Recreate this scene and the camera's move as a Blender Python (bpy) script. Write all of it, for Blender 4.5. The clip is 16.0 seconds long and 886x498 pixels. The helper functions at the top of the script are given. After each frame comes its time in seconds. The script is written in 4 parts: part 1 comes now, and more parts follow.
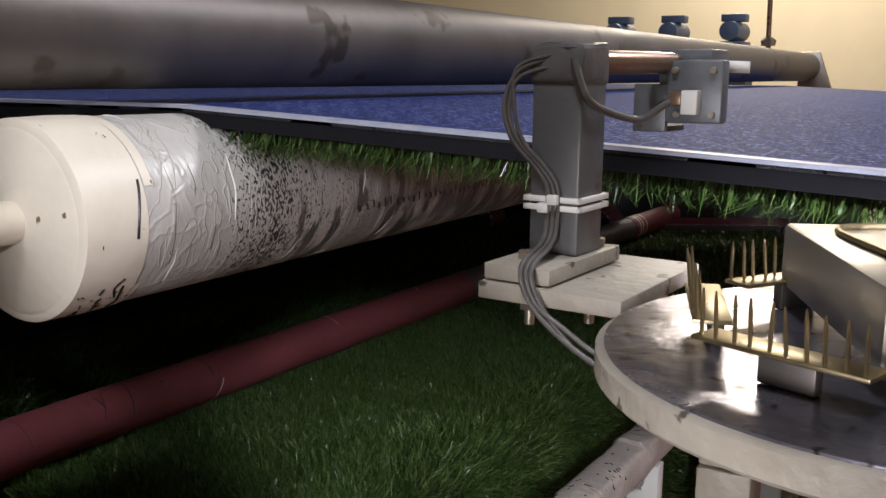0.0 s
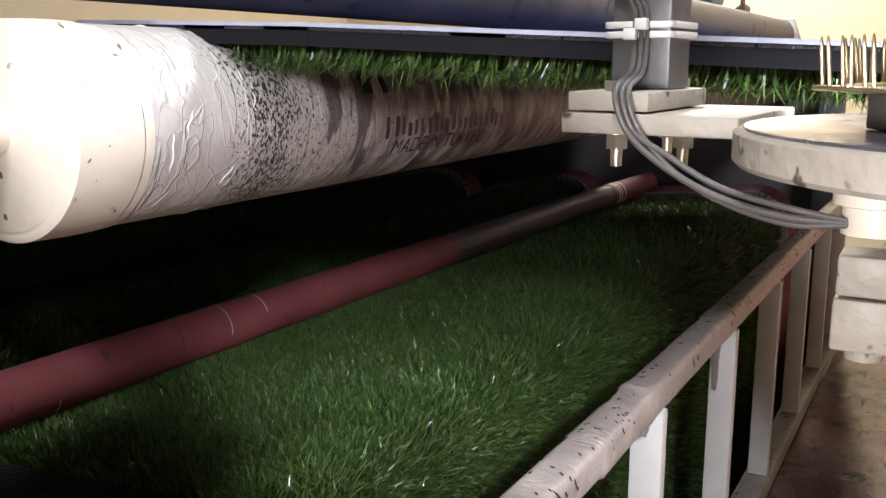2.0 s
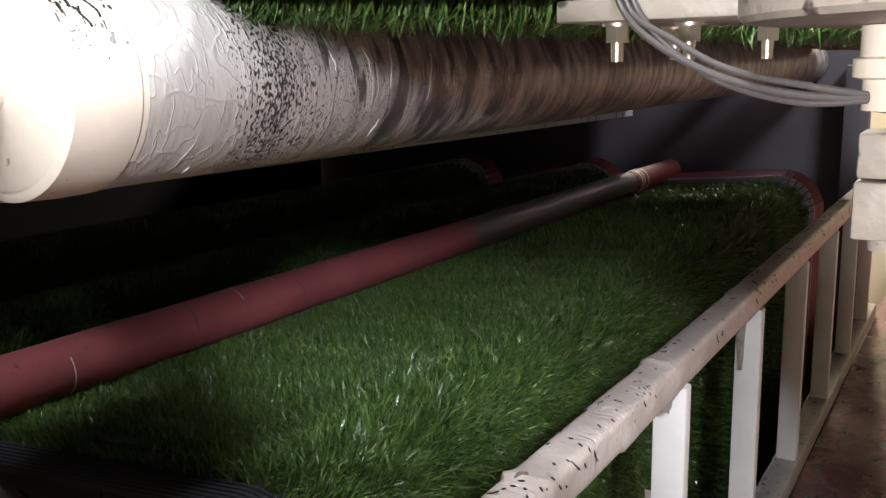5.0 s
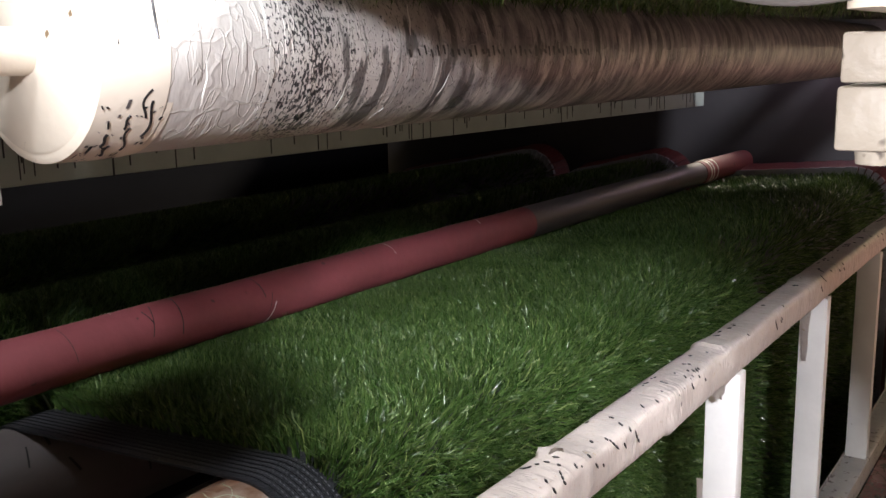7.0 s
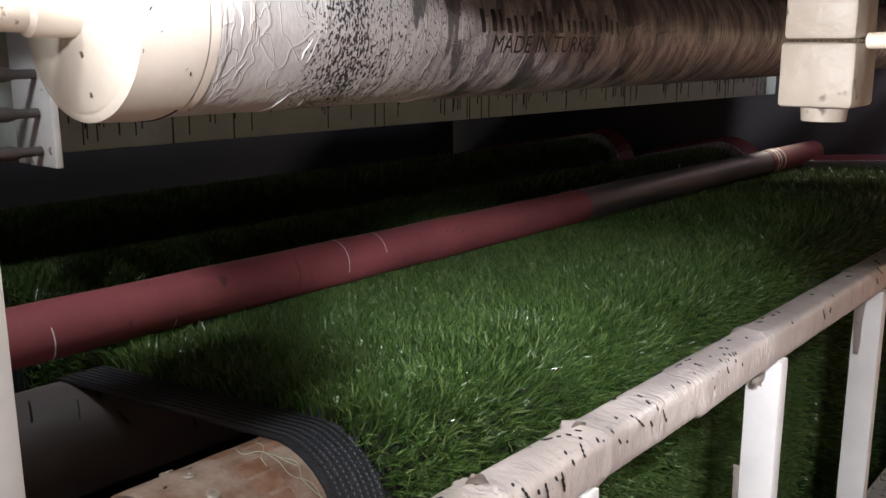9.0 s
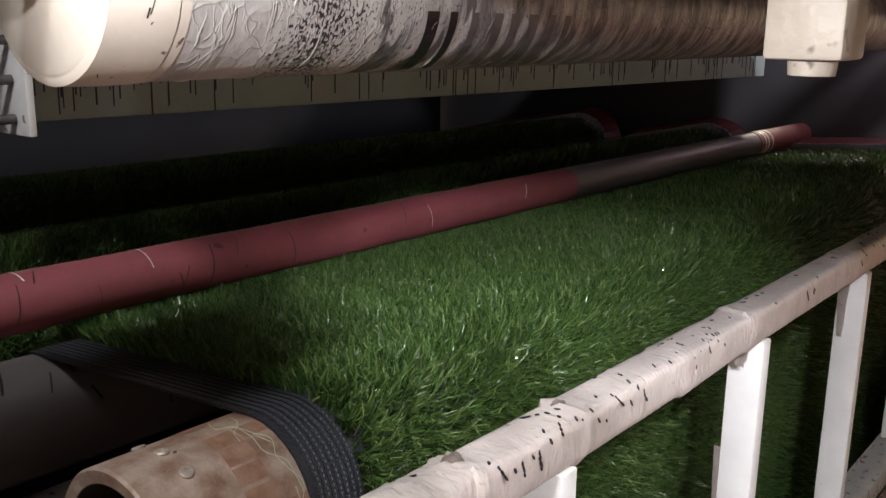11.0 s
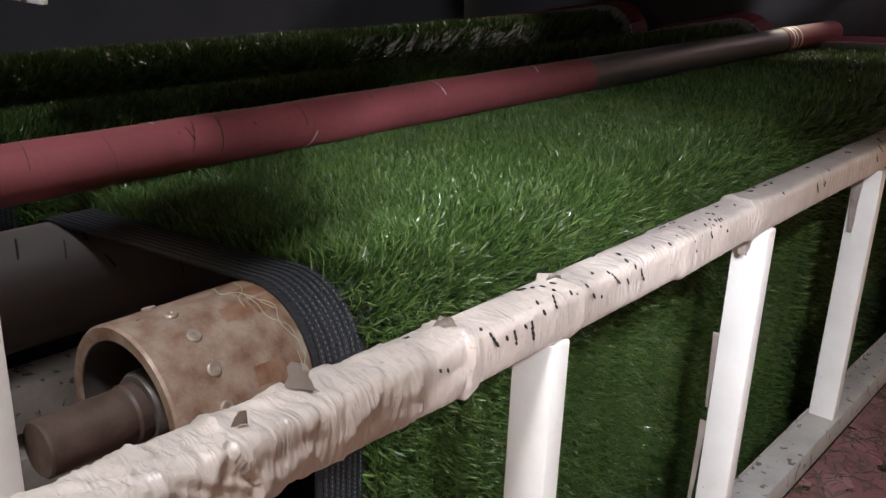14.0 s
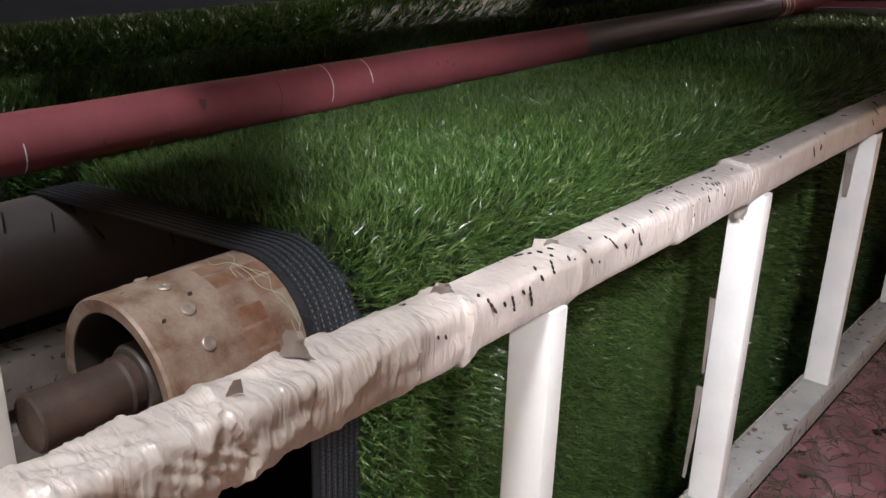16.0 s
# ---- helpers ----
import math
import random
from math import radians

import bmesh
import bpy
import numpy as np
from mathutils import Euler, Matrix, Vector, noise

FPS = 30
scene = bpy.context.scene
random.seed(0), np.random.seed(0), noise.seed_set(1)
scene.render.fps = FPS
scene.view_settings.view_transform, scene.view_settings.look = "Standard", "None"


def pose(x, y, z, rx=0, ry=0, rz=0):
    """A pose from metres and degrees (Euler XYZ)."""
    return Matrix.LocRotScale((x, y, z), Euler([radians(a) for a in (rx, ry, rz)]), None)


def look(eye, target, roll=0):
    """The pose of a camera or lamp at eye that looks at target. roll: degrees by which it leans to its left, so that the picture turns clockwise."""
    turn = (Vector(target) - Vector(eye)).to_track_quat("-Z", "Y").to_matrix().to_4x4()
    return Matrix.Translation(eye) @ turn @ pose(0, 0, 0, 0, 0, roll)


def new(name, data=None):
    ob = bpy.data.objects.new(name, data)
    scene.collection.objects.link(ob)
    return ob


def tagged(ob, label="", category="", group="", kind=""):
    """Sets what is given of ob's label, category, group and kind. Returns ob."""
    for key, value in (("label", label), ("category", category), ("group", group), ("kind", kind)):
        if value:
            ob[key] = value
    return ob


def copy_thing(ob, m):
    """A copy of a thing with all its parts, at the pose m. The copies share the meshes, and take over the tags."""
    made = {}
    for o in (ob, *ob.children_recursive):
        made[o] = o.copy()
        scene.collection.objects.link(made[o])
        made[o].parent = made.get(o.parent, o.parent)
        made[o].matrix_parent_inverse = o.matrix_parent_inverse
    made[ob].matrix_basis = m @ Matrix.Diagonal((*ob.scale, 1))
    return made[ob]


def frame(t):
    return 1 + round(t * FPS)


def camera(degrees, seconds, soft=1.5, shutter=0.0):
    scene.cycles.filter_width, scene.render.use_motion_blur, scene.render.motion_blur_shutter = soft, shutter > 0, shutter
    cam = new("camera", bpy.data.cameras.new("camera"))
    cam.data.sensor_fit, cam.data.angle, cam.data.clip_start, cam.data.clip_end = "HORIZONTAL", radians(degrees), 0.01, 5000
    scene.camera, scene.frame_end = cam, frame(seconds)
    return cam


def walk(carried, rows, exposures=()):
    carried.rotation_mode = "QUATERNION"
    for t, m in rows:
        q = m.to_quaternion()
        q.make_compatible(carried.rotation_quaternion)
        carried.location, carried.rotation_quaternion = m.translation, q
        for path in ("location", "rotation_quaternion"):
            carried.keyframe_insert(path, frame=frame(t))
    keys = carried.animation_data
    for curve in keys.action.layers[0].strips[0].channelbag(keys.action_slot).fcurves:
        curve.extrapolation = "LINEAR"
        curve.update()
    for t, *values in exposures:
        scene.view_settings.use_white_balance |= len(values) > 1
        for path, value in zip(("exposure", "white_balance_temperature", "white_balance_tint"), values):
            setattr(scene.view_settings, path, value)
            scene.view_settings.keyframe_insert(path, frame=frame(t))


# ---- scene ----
cam = camera(50.8, 16.0)
PATH = [
    (0, (0.504, 0.344, 1.405), (-0.499, 2.035, 1.038), 0.4),
    (0.5, (0.482, 0.359, 1.377), (-0.513, 2.054, 1.007), 0.1),
    (1, (0.458, 0.362, 1.352), (-0.515, 2.068, 0.973), -0.1),
    (1.5, (0.441, 0.362, 1.331), (-0.505, 2.081, 0.941), -0.3),
    (2, (0.429, 0.359, 1.315), (-0.508, 2.081, 0.919), -0.0),
    (2.5, (0.428, 0.359, 1.308), (-0.512, 2.082, 0.921), -0.4),
    (3, (0.428, 0.366, 1.303), (-0.523, 2.086, 0.933), -0.8),
    (3.5, (0.432, 0.362, 1.299), (-0.523, 2.08, 0.927), -1.3),
    (4, (0.432, 0.363, 1.294), (-0.533, 2.071, 0.906), -1.3),
    (6.5, (0.441, 0.426, 1.225), (-0.615, 2.077, 0.829), -1.3),
    (7, (0.466, 0.422, 1.227), (-0.648, 2.033, 0.826), -1.4),
    (7.5, (0.483, 0.434, 1.223), (-0.705, 1.993, 0.825), -1.1),
    (8, (0.501, 0.431, 1.223), (-0.734, 1.956, 0.833), -0.9),
    (8.5, (0.507, 0.434, 1.218), (-0.731, 1.951, 0.814), -0.5),
    (9, (0.514, 0.433, 1.214), (-0.712, 1.952, 0.781), -0.2),
    (11.5, (0.507, 0.463, 1.191), (-0.683, 1.99, 0.69), 1.0),
    (12, (0.507, 0.465, 1.177), (-0.685, 1.97, 0.613), 1.7),
    (12.5, (0.514, 0.464, 1.171), (-0.679, 1.946, 0.555), 2.1),
    (13, (0.523, 0.462, 1.171), (-0.672, 1.929, 0.525), 2.0),
    (13.5, (0.534, 0.458, 1.174), (-0.661, 1.916, 0.507), 2.0),
    (14, (0.541, 0.459, 1.176), (-0.65, 1.912, 0.49), 2.0),
    (14.5, (0.539, 0.464, 1.172), (-0.647, 1.917, 0.478), 1.7),
    (15, (0.529, 0.468, 1.164), (-0.647, 1.925, 0.462), 1.6),
    (15.5, (0.53, 0.462, 1.169), (-0.639, 1.912, 0.441), 1.6),
    (16, (0.528, 0.467, 1.161), (-0.634, 1.917, 0.423), 1.5),
]
walk(cam, [(t, look(eye, target, roll)) for t, eye, target, roll in PATH], [(0, -0.85), (0.5, -0.9), (1.0, -0.7), (1.5, -0.2), (2.0, 0.12), (2.5, 0.12), (3.0, -0.02), (4.0, 0.03), (6.5, 0.6), (7.0, 0.66), (8.0, 0.68), (9.0, 0.5), (11.5, 0.6), (12.5, 0.7), (16, 0.78)])

# ---- light: work lamps beside the camera, added fills, ceiling lamps over aisle and beyond machine ----
world = bpy.data.worlds.new("world")
scene.world = world
world.use_nodes = True
world.node_tree.nodes["Background"].inputs[0].default_value = (0.85, 0.75, 1.0, 1)
world.node_tree.nodes["Background"].inputs[1].default_value = 0.05


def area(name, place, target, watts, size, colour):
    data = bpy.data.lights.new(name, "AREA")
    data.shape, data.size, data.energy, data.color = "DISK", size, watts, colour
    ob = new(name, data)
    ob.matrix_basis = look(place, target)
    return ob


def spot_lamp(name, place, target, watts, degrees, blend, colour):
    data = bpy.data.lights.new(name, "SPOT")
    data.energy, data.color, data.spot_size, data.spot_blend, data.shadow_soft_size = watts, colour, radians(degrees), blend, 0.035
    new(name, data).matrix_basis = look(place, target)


spot_lamp("hand_lamp", (0.34, 0.26, 1.52), (-0.3, 1.35, 1.27), 54, 42, 0.6, (0.95, 0.96, 1.05))
# Unseen fill added to brighten the bearing block, disc rim and plates.
spot_lamp("block_fill", (0.42, 0.16, 1.25), (0.39, 0.8, 1.245), 20, 26, 0.5, (1.0, 0.97, 1.0))
spot_lamp("machine_spot", (0.72, 0.68, 1.5), (-0.13, 1.8, 0.5), 82, 44, 0.2, (0.95, 0.97, 1.08))
# Added fill spot that evens the pool of light on rail and turf.
spot_lamp("rail_fill", (0.85, 0.9, 1.5), (0.1, 1.75, 0.4), 42, 54, 0.3, (0.95, 0.97, 1.06))
area("room_lamp", (-1.3, 8.4, 3.9), (-1.3, 8.0, 0.0), 300, 1.3, (1.0, 0.89, 0.74))
area("aisle_lamp", (1.9, 3.9, 3.9), (0.8, 3.4, 0.0), 210, 0.9, (0.95, 0.94, 1.0))
area("ceiling_lamp", (0.5, -0.3, 3.9), (0.3, 0.3, 0.0), 98, 0.6, (0.94, 0.96, 1.03))
# Unseen lamp added inside the machine to pick out the far edge in pink.
area("far_side_fill", (-0.55, 5.6, 1.25), (-0.85, 5.2, 0.65), 0.8, 0.2, (1.0, 0.75, 0.92))

# ---- materials ----


def mat(name, colour, rough=0.5, metal=0.0, vary=0.25, scale=9.0, bump=0.0, bscale=120.0, stretch=(1, 1, 1), spec=0.5, spots=None, second=None):
    """A surface with two scales of colour variation, roughness variation and fine relief."""
    m = bpy.data.materials.new(name)
    m.use_nodes = True
    nt = m.node_tree
    n, l = nt.nodes, nt.links
    b = n["Principled BSDF"]
    co = n.new("ShaderNodeTexCoord")
    mp = n.new("ShaderNodeMapping")
    mp.inputs["Scale"].default_value = stretch
    l.new(co.outputs["Object"], mp.inputs["Vector"])
    n1, n2 = n.new("ShaderNodeTexNoise"), n.new("ShaderNodeTexNoise")
    for k, s in ((n1, scale), (n2, scale * 9)):
        k.inputs["Scale"].default_value, k.inputs["Detail"].default_value = s, 6
        l.new(mp.outputs[0], k.inputs["Vector"])
    mix = n.new("ShaderNodeMix")
    mix.data_type = "RGBA"
    dark = second or tuple(c * (1 - vary * 1.6) for c in colour)
    mix.inputs["A"].default_value, mix.inputs["B"].default_value = (*dark, 1), (*colour, 1)
    ad = n.new("ShaderNodeMath")
    ad.operation = "MULTIPLY_ADD"
    ad.inputs[1].default_value = 0.4
    l.new(n2.outputs["Fac"], ad.inputs[0])
    sc = n.new("ShaderNodeMapRange")
    sc.inputs["From Min"].default_value, sc.inputs["From Max"].default_value = 0.3, 0.65
    sc.inputs["To Max"].default_value = 0.7
    l.new(n1.outputs["Fac"], sc.inputs["Value"])
    l.new(sc.outputs[0], ad.inputs[2])
    l.new(ad.outputs[0], mix.inputs["Factor"])
    out = mix.outputs["Result"]
    if spots:
        sp = n.new("ShaderNodeTexNoise")
        sp.inputs["Scale"].default_value, sp.inputs["Detail"].default_value = spots[1], 3
        l.new(mp.outputs[0], sp.inputs["Vector"])
        th = n.new("ShaderNodeMapRange")
        th.inputs["From Min"].default_value, th.inputs["From Max"].default_value = spots[2], spots[2] + 0.04
        l.new(sp.outputs["Fac"], th.inputs["Value"])
        m2 = n.new("ShaderNodeMix")
        m2.data_type = "RGBA"
        m2.inputs["B"].default_value = (*spots[0], 1)
        l.new(th.outputs[0], m2.inputs["Factor"])
        l.new(out, m2.inputs["A"])
        out = m2.outputs["Result"]
    l.new(out, b.inputs["Base Color"])
    rr = n.new("ShaderNodeMapRange")
    rr.inputs["To Min"].default_value, rr.inputs["To Max"].default_value = max(0.03, rough - 0.14), min(1, rough + 0.14)
    l.new(n1.outputs["Fac"], rr.inputs["Value"])
    l.new(rr.outputs[0], b.inputs["Roughness"])
    b.inputs["Metallic"].default_value = metal
    b.inputs["Specular IOR Level"].default_value = spec
    if bump:
        nb = n.new("ShaderNodeTexNoise")
        nb.inputs["Scale"].default_value, nb.inputs["Detail"].default_value = bscale, 4
        l.new(mp.outputs[0], nb.inputs["Vector"])
        bp = n.new("ShaderNodeBump")
        bp.inputs["Strength"].default_value, bp.inputs["Distance"].default_value = bump, 0.004
        l.new(nb.outputs["Fac"], bp.inputs["Height"])
        l.new(bp.outputs[0], b.inputs["Normal"])
    return m


M = {}
M["cream"] = mat("cream_paint", (0.78, 0.7, 0.58), 0.45, vary=0.1, bump=0.15, bscale=60, spots=((0.16, 0.11, 0.06), 38, 0.69))
M["white_paint"] = mat("white_paint", (0.8, 0.78, 0.74), 0.4, vary=0.1, bump=0.12, bscale=90, spots=((0.28, 0.22, 0.17), 30, 0.68))
M["stained"] = mat("stained_grey_paint", (0.42, 0.4, 0.37), 0.45, vary=0.25, scale=12, bump=0.2, bscale=60, spots=((0.09, 0.07, 0.06), 40, 0.62))
M["black_mark"] = mat("black_adhesive", (0.012, 0.011, 0.012), 0.35, vary=0.3)
M["faded_print"] = mat("faded_print", (0.14, 0.12, 0.115), 0.4, vary=0.5, scale=30)
M["dark_steel"] = mat("dark_steel", (0.18, 0.16, 0.15), 0.5, 0.7, vary=0.3, scale=5, bump=0.15, bscale=25, spots=((0.08, 0.065, 0.055), 9, 0.62))
M["plate_steel"] = mat("oily_steel", (0.42, 0.4, 0.4), 0.3, 0.85, vary=0.3, scale=16, bump=0.12, bscale=50, spots=((0.05, 0.04, 0.035), 40, 0.63))
M["grey_paint"] = mat("grey_paint", (0.15, 0.15, 0.155), 0.4, 0.3, vary=0.2, bump=0.1, spots=((0.1, 0.09, 0.08), 35, 0.66))
M["plate_paint"] = mat("chipped_white_paint", (0.38, 0.345, 0.29), 0.5, vary=0.3, scale=11, bump=0.35, bscale=90, second=(0.25, 0.215, 0.175), spots=((0.07, 0.055, 0.045), 55, 0.63))
M["oily"] = mat("oily_disc", (0.3, 0.29, 0.36), 0.27, 0.85, vary=0.4, scale=14, bump=0.35, bscale=34, spots=((0.04, 0.035, 0.035), 80, 0.64))
M["satin"] = mat("satin_steel", (0.5, 0.47, 0.43), 0.36, 0.9, vary=0.12, scale=20, bump=0.05)
M["sensor_paint"] = mat("sensor_grey", (0.2, 0.21, 0.235), 0.42, 0.35, vary=0.2, scale=40, bump=0.1, spots=((0.12, 0.11, 0.1), 60, 0.66))
M["tape"] = mat("grey_tape", (0.16, 0.15, 0.15), 0.4, vary=0.3, bump=0.4, bscale=45)
M["zinc"] = mat("zinc_plate", (0.62, 0.57, 0.48), 0.32, 0.9, vary=0.2, scale=40)
M["brass"] = mat("brass_pins", (0.56, 0.46, 0.28), 0.34, 1.0, vary=0.2, scale=60)
M["copper"] = mat("brown_rod", (0.36, 0.23, 0.16), 0.32, 0.7, vary=0.25, scale=20)
M["cable"] = mat("grey_cable", (0.11, 0.1, 0.095), 0.4, vary=0.2, bump=0.1)
M["tie"] = mat("white_tie", (0.8, 0.78, 0.75), 0.4, vary=0.1)
M["rust"] = mat("brown_rust", (0.15, 0.075, 0.043), 0.42, 0.15, vary=0.3, scale=26, bump=0.3, bscale=70, second=(0.42, 0.33, 0.265))
M["pad"] = mat("brown_lagging", (0.15, 0.062, 0.03), 0.42, 0.1, vary=0.3, scale=34, bump=0.3, bscale=80, second=(0.31, 0.2, 0.14))
M["worn_bolt"] = mat("worn_bolt", (0.4, 0.33, 0.27), 0.4, 0.4, vary=0.25, scale=60)
M["bore"] = mat("dark_bore", (0.1, 0.085, 0.075), 0.5, 0.5, vary=0.3, scale=12)
M["shaft"] = mat("brown_shaft", (0.04, 0.024, 0.018), 0.5, 0.1, vary=0.3, scale=24, bump=0.4, bscale=60, second=(0.1, 0.065, 0.05))
M["worn_hub"] = mat("worn_hub", (0.12, 0.1, 0.088), 0.5, 0.2, vary=0.35, scale=30, bump=0.3, second=(0.06, 0.045, 0.036))
M["red"] = mat("red_paint", (0.24, 0.058, 0.066), 0.62, vary=0.24, scale=6, bump=0.3, bscale=30, spots=((0.08, 0.03, 0.03), 22, 0.7))
M["bright_red"] = mat("far_red", (0.42, 0.06, 0.07), 0.35, vary=0.2, scale=12, bump=0.2, bscale=60)
M["far_steel"] = mat("streaked_dark_grey", (0.15, 0.13, 0.135), 0.46, 0.5, vary=0.3, scale=14, stretch=(1, 0.3, 1), bump=0.2, bscale=40)
M["backing"] = mat("black_backing", (0.016, 0.017, 0.021), 0.42, vary=0.3, scale=60, bump=0.7, bscale=420)
M["stitch"] = mat("white_stitch", (0.17, 0.17, 0.185), 0.5, vary=0.2, scale=80)
M["blue"] = mat("blue_backing", (0.02, 0.04, 0.2), 0.62, vary=0.55, scale=70, bump=0.8, bscale=190, spec=0.12, spots=((0.16, 0.2, 0.42), 160, 0.57))
M["selv"] = mat("pale_selvage", (0.5, 0.51, 0.56), 0.36, vary=0.4, scale=40, stretch=(0.2, 1, 1), bump=0.4, second=(0.16, 0.18, 0.3))
M["floor"] = mat("red_floor", (0.3, 0.13, 0.135), 0.26, vary=0.3, scale=5, bump=0.25, bscale=30, spots=((0.05, 0.025, 0.022), 16, 0.62))
M["concrete"] = mat("dark_concrete", (0.12, 0.115, 0.11), 0.7, vary=0.25, scale=3, bump=0.3)
M["wall"] = mat("cream_wall", (0.78, 0.68, 0.5), 0.7, vary=0.06, scale=2, bump=0.1)
M["machine"] = mat("grey_machine_paint", (0.085, 0.085, 0.095), 0.5, vary=0.25, scale=3, bump=0.08)
# near-black: unlit depth put into the plates' colour; also the fold's own black
M["pit"] = mat("shade_and_fold_black", (0.012, 0.0115, 0.014), 0.9, vary=0.3, scale=3, spec=0.1)
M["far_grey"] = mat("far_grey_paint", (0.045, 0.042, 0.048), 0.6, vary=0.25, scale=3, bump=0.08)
M["grimy"] = mat("grimy_grey", (0.105, 0.09, 0.085), 0.5, vary=0.3, scale=5, stretch=(1, 0.4, 1), bump=0.2, bscale=40, spots=((0.02, 0.018, 0.018), 13, 0.63))
M["red_selvage"] = mat("red_selvage", (0.24, 0.035, 0.045), 0.5, vary=0.5, scale=30, bump=0.6, bscale=160)
M["beam"] = mat("pale_green_paint", (0.38, 0.44, 0.41), 0.45, vary=0.14, scale=8, bump=0.1)
M["motor"] = mat("blue_grey_paint", (0.12, 0.16, 0.25), 0.4, vary=0.2)
M["hose"] = mat("blue_hose", (0.03, 0.12, 0.35), 0.3, vary=0.15)
M["thread"] = mat("pale_thread", (0.42, 0.5, 0.36), 0.4, vary=0.2)
M["straw"] = mat("dry_fibre", (0.03, 0.04, 0.018), 0.4, vary=0.3)


def grass_mat():
    m = bpy.data.materials.new("turf_fibre")
    m.use_nodes = True
    n, l = m.node_tree.nodes, m.node_tree.links
    b = n["Principled BSDF"]
    geo = n.new("ShaderNodeNewGeometry")
    ramp = n.new("ShaderNodeValToRGB")
    e = ramp.color_ramp.elements
    e[0].position, e[0].color = 0.0, (0.024, 0.056, 0.013, 1)
    e[1].position, e[1].color = 1.0, (0.25, 0.32, 0.11, 1)
    k = e.new(0.55)
    k.color = (0.062, 0.122, 0.027, 1)
    k = e.new(0.9)
    k.color = (0.11, 0.185, 0.042, 1)
    l.new(geo.outputs["Random Per Island"], ramp.inputs[0])
    l.new(ramp.outputs[0], b.inputs["Base Color"])
    rg = n.new("ShaderNodeMapRange")
    rg.inputs["To Min"].default_value, rg.inputs["To Max"].default_value = 0.15, 0.5
    l.new(geo.outputs["Random Per Island"], rg.inputs["Value"])
    l.new(rg.outputs[0], b.inputs["Roughness"])
    b.inputs["Specular IOR Level"].default_value = 0.6
    tr = n.new("ShaderNodeBsdfTranslucent")
    l.new(ramp.outputs[0], tr.inputs["Color"])
    mx = n.new("ShaderNodeMixShader")
    mx.inputs[0].default_value = 0.22
    l.new(b.outputs[0], mx.inputs[1])
    l.new(tr.outputs[0], mx.inputs[2])
    l.new(mx.outputs[0], n["Material Output"].inputs["Surface"])
    return m


M["grass"] = grass_mat()


def film_mat():
    """Dirty translucent film: cream tone, brown dust, thin twisted creases."""
    m = mat("plastic_film", (0.56, 0.49, 0.435), 0.33, vary=0.22, scale=16, spots=((0.4, 0.31, 0.22), 120, 0.66))
    n, l = m.node_tree.nodes, m.node_tree.links
    co = n.new("ShaderNodeTexCoord")
    total = None
    for turn, scale, stretch, weight in ((0, 34, (0.3, 1, 0.3), 1.0), (30, 60, (0.4, 1, 0.3), 0.5), (0, 14, (1, 0.8, 1), 0.6)):
        mp = n.new("ShaderNodeMapping")
        mp.inputs["Rotation"].default_value = (radians(turn * 0.4), radians(turn), radians(turn))
        mp.inputs["Scale"].default_value = stretch
        l.new(co.outputs["Object"], mp.inputs[0])
        k = n.new("ShaderNodeTexNoise")
        k.inputs["Scale"].default_value, k.inputs["Detail"].default_value, k.inputs["Distortion"].default_value = scale, 2, 0.6
        l.new(mp.outputs[0], k.inputs["Vector"])
        ops = []
        for kind, value in (("SUBTRACT", 0.5), ("ABSOLUTE", 0), ("MULTIPLY", -4.0 * weight)):
            o = n.new("ShaderNodeMath")
            o.operation = kind
            o.inputs[1].default_value = value
            l.new(ops[-1].outputs[0] if ops else k.outputs["Fac"], o.inputs[0])
            ops.append(o)
        if total:
            o = n.new("ShaderNodeMath")
            l.new(total, o.inputs[0])
            l.new(ops[-1].outputs[0], o.inputs[1])
            total = o.outputs[0]
        else:
            total = ops[-1].outputs[0]
    bp = n.new("ShaderNodeBump")
    bp.inputs["Strength"].default_value, bp.inputs["Distance"].default_value = 0.5, 0.004
    l.new(total, bp.inputs["Height"])
    l.new(bp.outputs[0], n["Principled BSDF"].inputs["Normal"])
    return m


M["film"] = film_mat()


